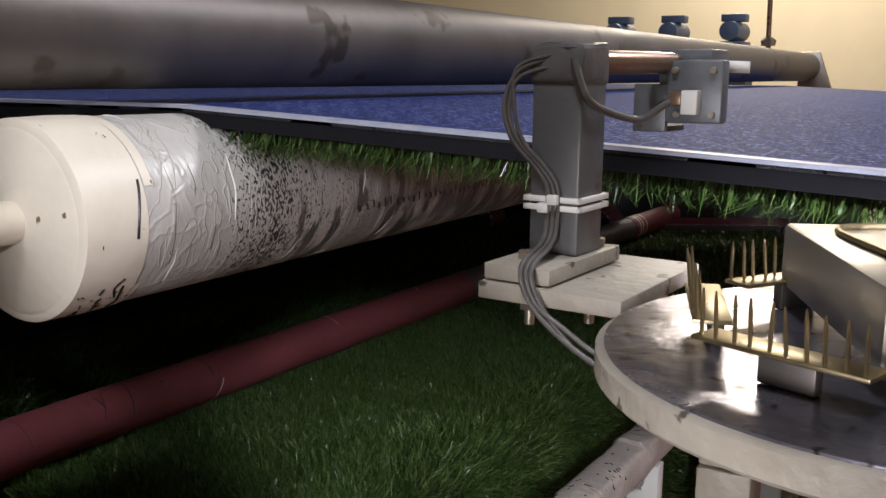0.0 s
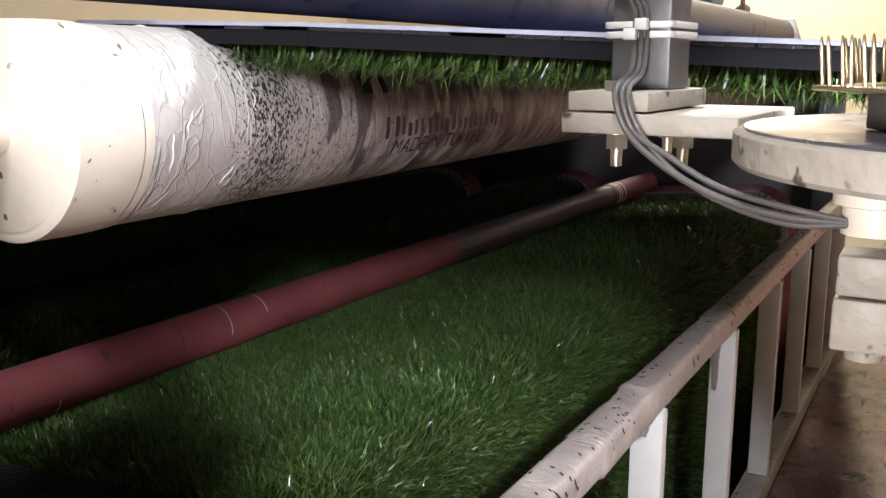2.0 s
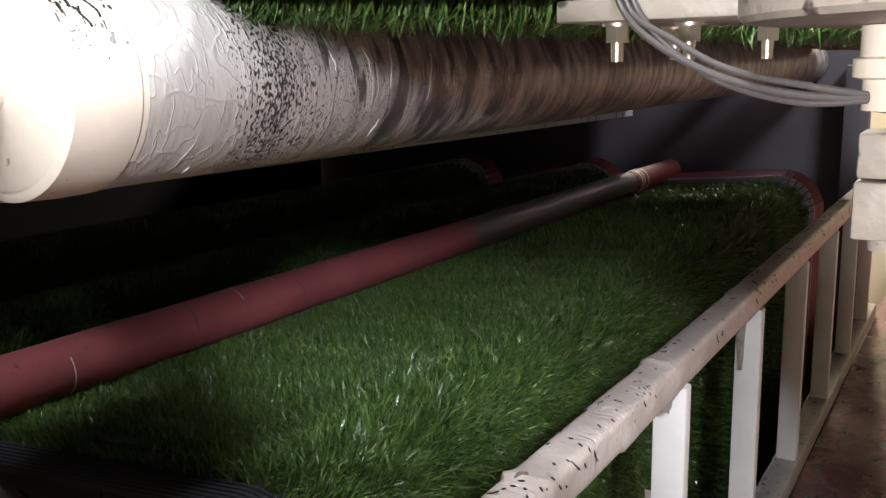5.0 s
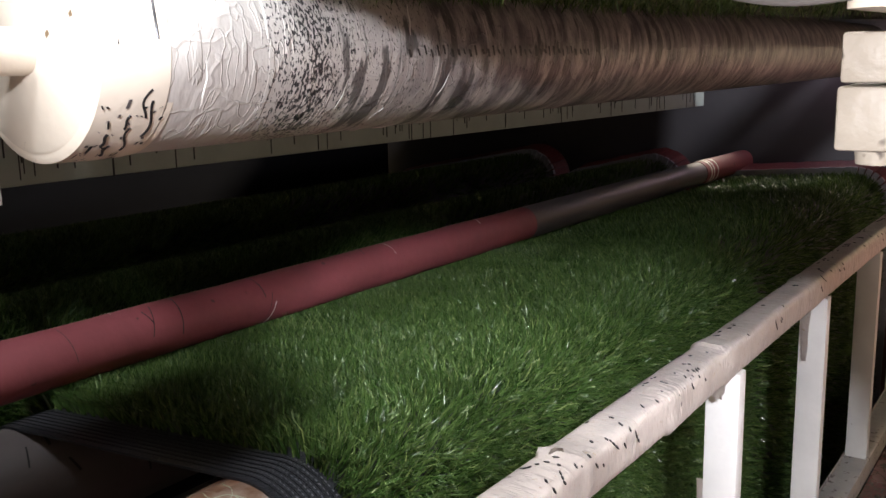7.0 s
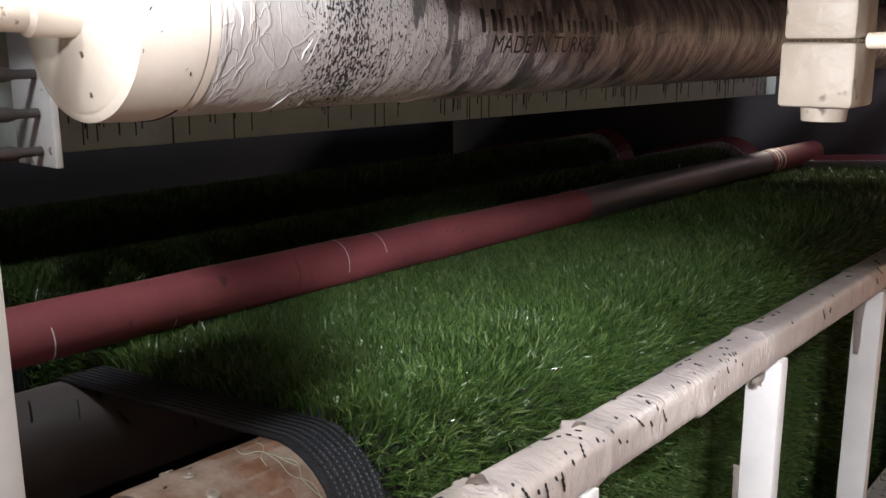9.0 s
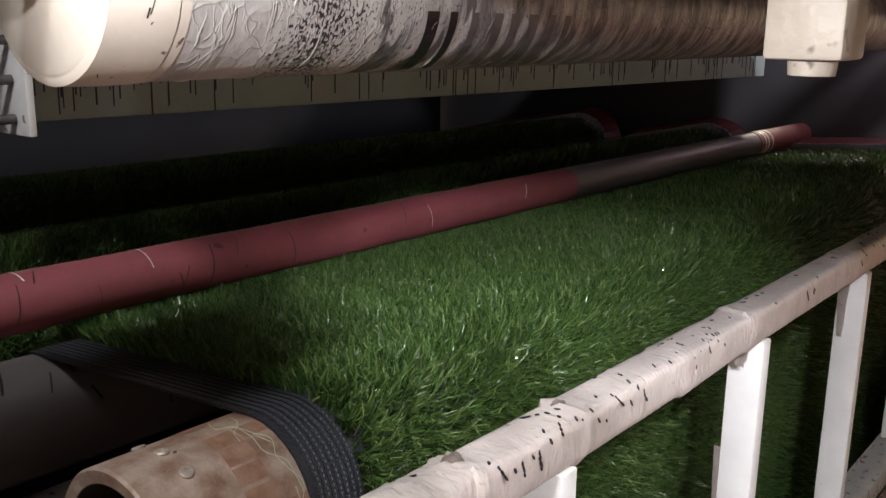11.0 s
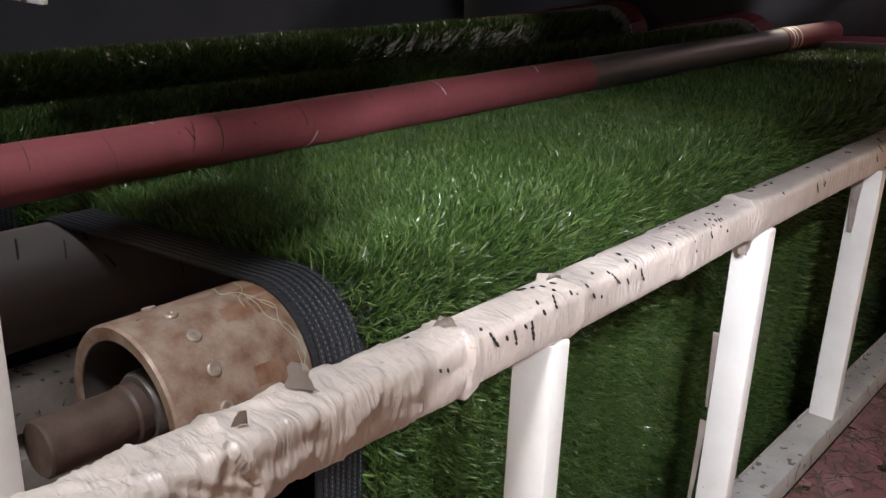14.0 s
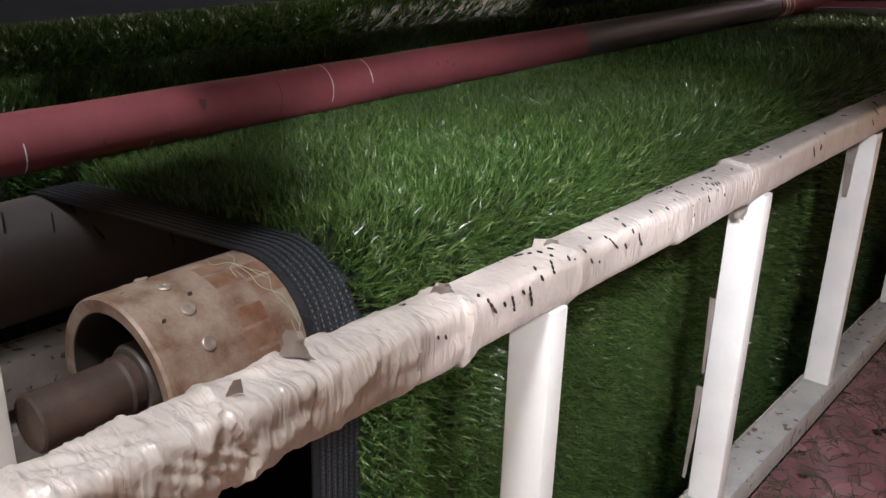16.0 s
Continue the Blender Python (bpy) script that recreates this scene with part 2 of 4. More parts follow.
def roller_mat():
    """White film round the roller: wrinkles, a band of black specks, then dirt and painted web shade along its length.
    """
    m = bpy.data.materials.new("wrapped_white_film")
    m.use_nodes = True
    n, l = m.node_tree.nodes, m.node_tree.links
    b = n["Principled BSDF"]
    co = n.new("ShaderNodeTexCoord")
    sep = n.new("ShaderNodeSeparateXYZ")
    l.new(co.outputs["Object"], sep.inputs[0])

    def ramp(points):
        r = n.new("ShaderNodeValToRGB")
        e = r.color_ramp.elements
        e[0].position, e[0].color = points[0][0], (*[points[0][1]] * 3, 1)
        e[1].position, e[1].color = points[-1][0], (*[points[-1][1]] * 3, 1)
        for p, v in points[1:-1]:
            e.new(p).color = (v, v, v, 1)
        mr = n.new("ShaderNodeMapRange")
        mr.inputs["From Max"].default_value = 2.0
        l.new(sep.outputs["Y"], mr.inputs["Value"])
        l.new(mr.outputs[0], r.inputs[0])
        return r.outputs[0]

    def tex(scale, stretch, detail=4):
        mp = n.new("ShaderNodeMapping")
        mp.inputs["Scale"].default_value = stretch
        l.new(co.outputs["Object"], mp.inputs[0])
        k = n.new("ShaderNodeTexNoise")
        k.inputs["Scale"].default_value, k.inputs["Detail"].default_value = scale, detail
        l.new(mp.outputs[0], k.inputs["Vector"])
        return k.outputs["Fac"]

    def over(value, low, high):
        r = n.new("ShaderNodeMapRange")
        r.inputs["From Min"].default_value, r.inputs["From Max"].default_value = low, high
        l.new(value, r.inputs["Value"])
        return r.outputs[0]

    def op(kind, a, c):
        k = n.new("ShaderNodeMath")
        k.operation, k.use_clamp = kind, True
        for i, v in enumerate((a, c)):
            if isinstance(v, (int, float)):
                k.inputs[i].default_value = v
            else:
                l.new(v, k.inputs[i])
        return k.outputs[0]

    def mixed(fac, a, c):
        k = n.new("ShaderNodeMix")
        k.data_type = "RGBA"
        l.new(fac, k.inputs["Factor"])
        for key, v in (("A", a), ("B", c)):
            if isinstance(v, tuple):
                k.inputs[key].default_value = (*v, 1)
            else:
                l.new(v, k.inputs[key])
        return k.outputs["Result"]

    base = mixed(tex(7, (1, 1, 1)), (0.44, 0.42, 0.39), (0.6, 0.57, 0.53))
    # Darkening along the length: real dirt plus the web's shade put into the colour.
    grime_and_shade = op("MULTIPLY", ramp([(0.0, 0), (0.19, 0.0), (0.25, 0.55), (0.32, 1), (1, 1)]), over(tex(16, (1, 2.2, 1), 6), 0.3, 0.62))
    col = mixed(grime_and_shade, base, (0.12, 0.112, 0.12))
    band = ramp([(0.0, 0.0), (0.1, 0.0), (0.135, 0.8), (0.155, 1.0), (0.172, 0.6), (0.2, 0.3), (0.3, 0.22), (1, 0.15)])
    specks = over(op("ADD", op("ADD", tex(270, (0.6, 1.0, 0.6), 5), op("MULTIPLY", band, 0.17)), op("MULTIPLY", tex(28, (1, 1, 1), 3), 0.16)), 0.72, 0.765)
    specks = op("MULTIPLY", specks, over(band, 0.05, 0.3))
    col = mixed(specks, col, (0.02, 0.02, 0.022))
    streak = op("MULTIPLY", over(tex(30, (0.25, 4, 0.25), 3), 0.6, 0.64), ramp([(0.0, 0), (0.17, 0.0), (0.2, 0.55), (1, 0.6)]))
    col = mixed(streak, col, (0.04, 0.04, 0.045))
    smear = op("MULTIPLY", over(tex(9, (0.8, 2.6, 0.8), 5), 0.57, 0.6), ramp([(0.0, 0), (0.16, 0.0), (0.18, 0.85), (1, 0.7)]))
    col = mixed(smear, col, (0.045, 0.04, 0.04))
    l.new(col, b.inputs["Base Color"])
    b.inputs["Roughness"].default_value = 0.34
    bp = n.new("ShaderNodeBump")
    bp.inputs["Strength"].default_value, bp.inputs["Distance"].default_value = 0.55, 0.006
    crease = n.new("ShaderNodeMath")
    crease.operation = "ADD"
    l.new(tex(20, (1, 1.8, 1), 3), crease.inputs[0])
    l.new(op("MULTIPLY", over(tex(9, (0.9, 5, 0.9), 3), 0.6, 0.64), 0.5), crease.inputs[1])
    ridge = None
    for scale, stretch in ((15, (1, 0.8, 1)), (24, (0.8, 1.4, 0.8))):
        off = n.new("ShaderNodeMath")
        off.operation = "SUBTRACT"
        off.inputs[1].default_value = 0.5
        l.new(tex(scale, stretch, 1.5), off.inputs[0])
        size = n.new("ShaderNodeMath")
        size.operation = "ABSOLUTE"
        l.new(off.outputs[0], size.inputs[0])
        line = n.new("ShaderNodeMapRange")
        line.inputs["From Max"].default_value, line.inputs["To Min"].default_value, line.inputs["To Max"].default_value = 0.02, 0.22, 0.0
        l.new(size.outputs[0], line.inputs["Value"])
        ridge = op("ADD", ridge, line.outputs[0]) if ridge else line.outputs[0]
    total = n.new("ShaderNodeMath")
    l.new(crease.outputs[0], total.inputs[0])
    l.new(ridge, total.inputs[1])
    l.new(total.outputs[0], bp.inputs["Height"])
    l.new(bp.outputs[0], b.inputs["Normal"])
    return m


M["roller"] = roller_mat()

# ---- mesh helpers ----


def mesh_of(bm, name, smooth=None):
    me = bpy.data.meshes.new(name)
    bm.normal_update()
    bm.to_mesh(me)
    bm.free()
    if smooth is not None:
        for p in me.polygons:
            p.use_smooth = True
        me.set_sharp_from_angle(angle=radians(smooth))
    return me


def part(name, bm, material, parent=None, label="", smooth=35):
    """One bmesh as one object, under its thing; material may be a list."""
    ob = new(name, mesh_of(bm, name, smooth))
    for m in material if isinstance(material, (list, tuple)) else [material]:
        ob.data.materials.append(M[m])
    ob.parent = parent
    return tagged(ob, label) if label else ob


def thing(name, label, category, m=None, group="", kind=""):
    ob = new(name)
    ob.empty_display_size = 0.05
    if m is not None:
        ob.matrix_basis = m
    return tagged(ob, label, category, group, kind)


def box(bm, x0, x1, y0, y1, z0, z1, bevel=0.0, m=None):
    g = bmesh.ops.create_cube(bm, size=1, matrix=pose((x0 + x1) / 2, (y0 + y1) / 2, (z0 + z1) / 2) @ Matrix.Diagonal((x1 - x0, y1 - y0, z1 - z0, 1)))
    vs = g["verts"]
    if bevel:
        es = list({e for v in vs for e in v.link_edges})
        r = bmesh.ops.bevel(bm, geom=es, offset=bevel, segments=2, affect="EDGES", profile=0.5)
        vs = list({v for f in r["faces"] for v in f.verts} | {v for v in vs if v.is_valid})
    if m is not None:
        bmesh.ops.transform(bm, matrix=m, verts=[v for v in vs if v.is_valid])
    return bm


def bx(*a, **k):
    return box(bmesh.new(), *a, **k)


def lathe(profile, seg=64, closed=False, axis="y"):
    """Turns (radius, along) pairs round the y axis (or z)."""
    bm = bmesh.new()
    rings = []
    for r, a in profile:
        ring = []
        for i in range(seg):
            c, s = math.cos(2 * math.pi * i / seg) * r, math.sin(2 * math.pi * i / seg) * r
            ring.append(bm.verts.new((c, a, s) if axis == "y" else (c, s, a)))
        rings.append(ring)
    for p, q in list(zip(rings, rings[1:])) + ([(rings[-1], rings[0])] if closed else []):
        for i in range(seg):
            bm.faces.new((p[i], p[(i + 1) % seg], q[(i + 1) % seg], q[i]))
    if not closed:
        for ring in (rings[0], rings[-1]):
            bm.faces.new(ring)
    bmesh.ops.recalc_face_normals(bm, faces=bm.faces)
    return bm


def tube(points, radius, seg=10, steps=8):
    """A round cable through the points."""
    pts = [Vector(p) for p in points]
    path = []
    for i in range(len(pts) - 1):
        p0, p1, p2, p3 = pts[max(i - 1, 0)], pts[i], pts[i + 1], pts[min(i + 2, len(pts) - 1)]
        for k in range(steps):
            t = k / steps
            path.append(0.5 * (2 * p1 + (p2 - p0) * t + (2 * p0 - 5 * p1 + 4 * p2 - p3) * t * t + (3 * p1 - p0 - 3 * p2 + p3) * t**3))
    path.append(pts[-1])
    bm, rings, side = bmesh.new(), [], None
    for i, p in enumerate(path):
        d = (path[min(i + 1, len(path) - 1)] - path[max(i - 1, 0)]).normalized()
        side = (side - d * side.dot(d)).normalized() if side else d.orthogonal().normalized()
        up = d.cross(side)
        rings.append([bm.verts.new(p + (side * math.cos(a) + up * math.sin(a)) * radius) for a in (2 * math.pi * j / seg for j in range(seg))])
    for a, b in zip(rings, rings[1:]):
        for j in range(seg):
            bm.faces.new((a[j], a[(j + 1) % seg], b[(j + 1) % seg], b[j]))
    bm.faces.new(rings[0])
    bm.faces.new(rings[-1])
    bmesh.ops.recalc_face_normals(bm, faces=bm.faces)
    return bm


def patch(bm, r, a0, a1, y0, y1, n=6, skew=0.0):
    """A thin raised patch on a cylinder about the y axis; angles in degrees."""
    cols = []
    for i in range(n + 1):
        a = radians(a0 + (a1 - a0) * i / n)
        s = skew * i / n
        cols.append([bm.verts.new((math.cos(a) * r, y + s, math.sin(a) * r)) for y in (y0, y1)])
    for p, q in zip(cols, cols[1:]):
        bm.faces.new((p[0], p[1], q[1], q[0]))
    return bm


# ---- setting ----
V = 0.0985  # speed of the turf, m/s
WHITE = (-0.414, 1.242, 0.112)
DRUM = (-0.4246, 0.5532, 0.1203)
PIPE = (-1.03, 0.7235, 0.0535)
LOW = (-0.98, 0.526, 0.104)  # grey roller that carries the web under the red one
EDGE, PILE, FAR = 1.215, 1.305, 5.15  # near edge of the web, first tuft, far edge


def leaning(slope, y0=1.2, z0=0.0):
    """A slight fall along y, turning about the line (y0, z0)."""
    return pose(0, y0, z0) @ Matrix.Rotation(slope, 4, "X") @ pose(0, -y0, -z0)


FALL = leaning(-0.0150)  # the machine bed
RAIL_FALL = leaning(-0.0233)  # the walkway and its rail


def setting(name, bm, material, label, category):
    return tagged(part(name, bm, material), label, category, kind="structure")


def build_setting():
    setting("floor", bx(0.007, 5.0, -3.0, 10.0, -0.12, -0.035, 0.004), "floor", "worn red painted floor scattered with cut turf fibres", "floor").matrix_basis = RAIL_FALL
    setting("ground", bx(-6.0, 5.0, -3.0, 10.0, -1.3, -1.2), "concrete", "dark concrete pit floor under the machine", "ground")
    setting("wall_north", bx(-6.0, 5.0, 9.8, 10.0, -1.2, 4.2), "wall", "plain cream painted hall wall", "wall")
    setting("wall_south", bx(-6.0, 5.0, -3.2, -3.0, -1.2, 4.2), "wall", "plain cream painted hall wall", "wall")
    setting("wall_west", bx(-6.2, -6.0, -3.2, 10.0, -1.2, 4.2), "wall", "plain cream painted hall wall", "wall")
    setting("wall_east", bx(5.0, 5.2, -3.2, 10.0, -1.2, 4.2), "wall", "plain cream painted hall wall", "wall")
    setting("ceiling", bx(-6.2, 5.2, -3.2, 10.0, 4.2, 4.4), "machine", "plain dark hall ceiling", "ceiling")


build_setting()

# ---- rail ----


def build_rail():
    rail = thing("guard_rail", "white steel guard rail wrapped in dirty plastic film", "guard rail", RAIL_FALL)
    rnd = random.Random(4)
    # top tube with its loose film: rings of uneven radius
    bm = bmesh.new()
    rings, seg = [], 64
    for i in range(690):
        y = 0.55 + i * 0.0033 if i < 200 else 1.21 + (i - 200) * 0.0095
        near = min(1, max(0, (1.19 - y) / 0.2))
        sag = min(1, max(0, (1.12 - y) / 0.26)) ** 1.5
        ring = []
        for j in range(seg):
            a = 2 * math.pi * j / seg
            c, s = math.cos(a), math.sin(a)
            a = (a + math.pi / 2) % (2 * math.pi)
            k = 1 / max(abs(c) ** 5 + abs(s) ** 5, 1e-6) ** 0.2
            w = 0.0325 * k
            if y < 1.165 + 0.012 * math.sin(a * 1.0 + 0.6):  # loose outer wrap with spiral folds
                u = (y / 0.075 - a / (2 * math.pi) * 1.0 + 0.5 * noise.noise(Vector((c, y * 9, s)))) % 1
                w += 0.0022 + 0.0048 * u**1.6 * (0.6 + noise.noise(Vector((c * 2, y * 14, s * 2))))
            q = Vector((c * 1.3, y * 6 + a * 0.5, s * 1.3))
            w += (0.0007 + 0.0014 * near) * (0.3 + noise.noise(q * 1.2))
            w += (0.0003 + 0.001 * near) * (0.5 - 2.4 * abs(noise.noise(Vector((y * 34 + a * 0.9, a * 0.35, 2)))))
            w += (0.0002 + 0.0005 * near) * (0.5 - 2.4 * abs(noise.noise(Vector((y * 90 + a * 1.8, a * 0.7, 6)))))
            deep = min(1, max(0, (1.0 - y) / 0.12))
            w += 0.0026 * deep * (0.45 - 2.4 * abs(noise.noise(Vector((y * 40 + a * 2.6, a * 0.5 + y * 5, 11)))))
            w += 0.0008 * deep * (0.45 - 2.4 * abs(noise.noise(Vector((y * 110 - a * 2.0, a * 1.2, 15)))))
            for y0, h, d in ((1.15, 0.009, 0.03), (1.37, 0.008, 0.03), (1.66, 0.004, 0.22), (0.86, 0.008, 0.05), (1.93, 0.005, 0.08), (2.55, 0.003, 0.1)):
                u = y - y0 - 0.02 * noise.noise(Vector((c, s, y0 * 9)))
                if 0 <= u < d:
                    w += h * (1 - u / d) * (0.7 + 0.9 * noise.noise(Vector((c * 1.5, y0 * 7, s * 1.5))))
            ring.append(bm.verts.new((-0.035 + c * w - 0.006 * sag, y, 0.7125 + s * w - 0.002 * sag)))
        rings.append(ring)
    for p, q in zip(rings, rings[1:]):
        for j in range(seg):
            bm.faces.new((p[j], p[(j + 1) % seg], q[(j + 1) % seg], q[j]))
    bm.faces.new(rings[0])
    bm.faces.new(rings[-1])
    bmesh.ops.recalc_face_normals(bm, faces=bm.faces)
    top = part("top_tube", bm, "film", rail, "wrinkled plastic film round the top tube", 60)
    # torn flaps and hanging shreds of film
    for x, y, z, w, h, tilt, turn in ((-0.04, 0.95, 0.75, 0.034, 0.03, 12, 25), (-0.03, 0.872, 0.748, 0.016, 0.02, 25, 70), (-0.04, 1.155, 0.749, 0.03, 0.016, 20, 60), (-0.04, 1.372, 0.745, 0.024, 0.012, 20, 50), (-0.03, 1.965, 0.676, 0.034, -0.036, 8, 0), (-0.045, 2.655, 0.674, 0.026, -0.15, 4, 5), (-0.066, 2.0, 0.47, 0.012, -0.16, 3, 0), (-0.068, 2.01, 0.28, 0.014, -0.2, -4, 0)):
        fb = bmesh.new()
        g = [[fb.verts.new((w * (u / 4 - 0.5) * (1 - 0.55 * v / 5) + 0.12 * w * noise.noise(Vector((u, v * 0.8, y * 9))), 0.12 * w * noise.noise(Vector((u * 0.9, v * 0.9, y * 5 + 7))), h * v / 5)) for v in range(6)] for u in range(5)]
        for u in range(4):
            for v in range(5):
                fb.faces.new((g[u][v], g[u + 1][v], g[u + 1][v + 1], g[u][v + 1]))
        bmesh.ops.solidify(fb, geom=fb.faces[:], thickness=0.0004)
        part("film_shred", fb, "film", top, "torn shred of film").matrix_basis = pose(x, y, z, tilt, 0, turn)
    part("bottom_angle", bx(-0.066, 0.006, 0.4, 5.8, -0.034, 0.03, 0.003), "stained", rail)
    part("upright_flange", bx(-0.066, -0.063, 0.4, 5.8, 0.0305, 0.042), "stained", rail)
    post = bx(-0.062, 0.0, 0.0, 0.036, 0.0308, 0.682, 0.003)
    me = mesh_of(post, "post", 35)
    me.materials.append(M["white_paint"])
    for i in range(-1, 6):
        ob = new("post", me)
        ob.parent, ob.matrix_basis = rail, pose(0, 2.013 + 0.675 * i, 0, 1.2)
    # black adhesive drips on the film
    for i in range(150):
        y = 1.1 + 3.45 * rnd.random() ** 1.5
        a = radians(rnd.uniform(5, 135))
        b = bmesh.new()
        ln = rnd.uniform(0.0015, 0.004) if rnd.random() < 0.75 else rnd.uniform(0.006, 0.011)
        if y < 1.25 and rnd.random() < 0.6:
            y += 0.6
        for e in range(1 if ln < 0.005 else 3):
            up = (e - 1) * 0.0065 if ln >= 0.005 else 0
            bmesh.ops.create_icosphere(b, subdivisions=1, radius=1, matrix=pose(0, rnd.uniform(-0.001, 0.001), up) @ Matrix.Diagonal((0.0013, rnd.uniform(0.0016, 0.0028), rnd.uniform(0.0026, 0.0055), 1)))
        ob = part("drip", b, "black_mark", top)
        c, s = math.cos(a), math.sin(a)
        k = 1 / max(abs(c) ** 4 + abs(s) ** 4, 1e-6) ** 0.25
        w = 0.0345 * k
        ob.matrix_basis = pose(-0.035 + c * w, y, 0.7125 + s * w, rnd.uniform(-25, 25), -math.degrees(a) + 0, 0)
    return rail


build_rail()

# ---- rollers ----


def build_white_roller():
    r = thing("white_roller", "large white roller wrapped in wrinkled film with black specks", "roller", pose(WHITE[0], 0.967, WHITE[1]))
    R = WHITE[2]
    part("body", lathe([(R, 0.084), (R, 1.0), (R, 2.0), (R, 3.0), (R, 4.75)], 96), "roller", r, "film-wrapped body, grimy and darkened for web shade along its length")
    part("end_ring", lathe([(R - 0.006, 0.0), (R + 0.001, 0.003), (R + 0.0025, 0.05), (R + 0.002, 0.084), (R - 0.004, 0.0855)], 96), "cream", r, "cream tape round the end")
    part("end_cap", lathe([(0.028, -0.006), (0.034, -0.003), (R - 0.012, -0.002), (R - 0.006, 0.002)], 96), "cream", r, "cream painted end disc")
    part("journal", lathe([(0.0, -0.5), (0.019, -0.498), (0.019, -0.06), (0.024, -0.055), (0.024, -0.001)], 32), "cream", r, "cream painted shaft end")
    rnd = random.Random(7)
    # adhesive splashes on the ring
    for i in range(66):
        a0 = 266 + 52 * rnd.random() if i < 44 else 360 * rnd.random()
        y0 = 0.004 + rnd.random() * 0.076
        ln = rnd.uniform(0.6, 2.4) if i % 7 else rnd.uniform(3, 8)
        bm = patch(bmesh.new(), R + 0.0035, a0, a0 + ln, y0, y0 + (rnd.uniform(0.0015, 0.0042) if i < 44 else rnd.uniform(0.0008, 0.002)), 4, rnd.uniform(-0.004, 0.004))
        part("splash", bm, "black_mark" if i % 3 else "faded_print", r, smooth=None)
    # thick runs of adhesive on the ring and one long stroke at its inner edge
    for a0, ln, y0, wig in ((284, 20, 0.05, 0.008), (296, 24, 0.066, 0.006), (278, 12, 0.036, 0.005), (310, 16, 0.058, 0.007), (290, 10, 0.024, 0.004), (303, 9, 0.04, 0.003), (-9, 33, 0.07, 0.002)):
        pts = []
        for i in range(9):
            a = radians(a0 + ln * i / 8)
            pts.append((math.cos(a) * (R + 0.002), y0 + wig * math.sin(i * 0.5 + a0) + 0.0008 * i, math.sin(a) * (R + 0.002)))
        part("run", tube(pts, 0.0017, 6, 3), "black_mark", r, "black adhesive run")
    for a0, a1, y0, y1 in ((20, 172, 0.0862, 0.099), (205, 318, 0.0862, 0.094)):
        part("tape_end", patch(bmesh.new(), R + 0.0012, a0, a1, y0, y1, 40), "cream", r, "loose end of the cream tape")
    # raised wrinkles of the film
    for k in range(34):
        y0, a0 = 0.115 + 0.62 * rnd.random() ** 1.3, rnd.uniform(0, 360)
        ln, sk = rnd.uniform(12, 55), rnd.uniform(-0.012, 0.022)
        pts = []
        for i in range(7):
            a = radians(a0 + ln * i / 6)
            rr = R - 0.0014 + 0.0016 * math.sin(math.pi * i / 6)
            pts.append((math.cos(a) * rr, y0 + sk * (i / 6) ** 2 + 0.001 * math.sin(i * 2.1 + k), math.sin(a) * rr))
        part("wrinkle", tube(pts, 0.0013, 6, 4), "stained" if k % 3 else "white_paint", r)
    # printed marks: bars for lettering that is not spelt out
    y = 0.5
    for k in range(4):
        for w in (0.0, 0.05 + 0.006 * (k % 2)):
            part("print_bar", patch(bmesh.new(), R + 0.0012, 114 + 5 * (k % 3), 171, y + w, y + w + (0.026, 0.017, 0.022)[(k + (w > 0)) % 3], 10, -0.02), "black_mark" if k == 0 else "faded_print", r, smooth=None)
        y += 0.1
    y = 0.49
    rnd = random.Random(8)
    for k in range(34):
        part("print_bar", patch(bmesh.new(), R + 0.0012, 340.5 + (k % 3), rnd.choice((346, 346.5, 349)), y, y + rnd.uniform(0.004, 0.008), 3, -0.005), "black_mark", r, smooth=None)
        y += 0.0155 if k % 5 else 0.021
    y = 0.56
    for k in range(20):
        part("print_bar", patch(bmesh.new(), R + 0.0012, 79 + (k % 3), rnd.choice((90, 92, 96)), y, y + rnd.uniform(0.006, 0.012), 3, -0.006), "black_mark", r, smooth=None)
        y += 0.0195 if k % 5 else 0.026
    cu = bpy.data.curves.new("made_text", "FONT")
    cu.body, cu.size, cu.align_x, cu.align_y = "MADE IN TURKEY", 0.038, "LEFT", "BOTTOM"
    cu.resolution_u = 3
    tmp = new("made_text", cu)
    bpy.context.view_layer.update()
    me = bpy.data.meshes.new_from_object(tmp.evaluated_get(bpy.context.evaluated_depsgraph_get()))
    bpy.data.objects.remove(tmp)
    for v in me.vertices:
        a = radians(60) + v.co.y / R
        v.co = (math.cos(a) * (R + 0.0014), 0.59 + v.co.x * 1.02, math.sin(a) * (R + 0.0014))
    ob = new("lettering", me)
    me.materials.append(M["black_mark"])
    ob.parent = r
    return r


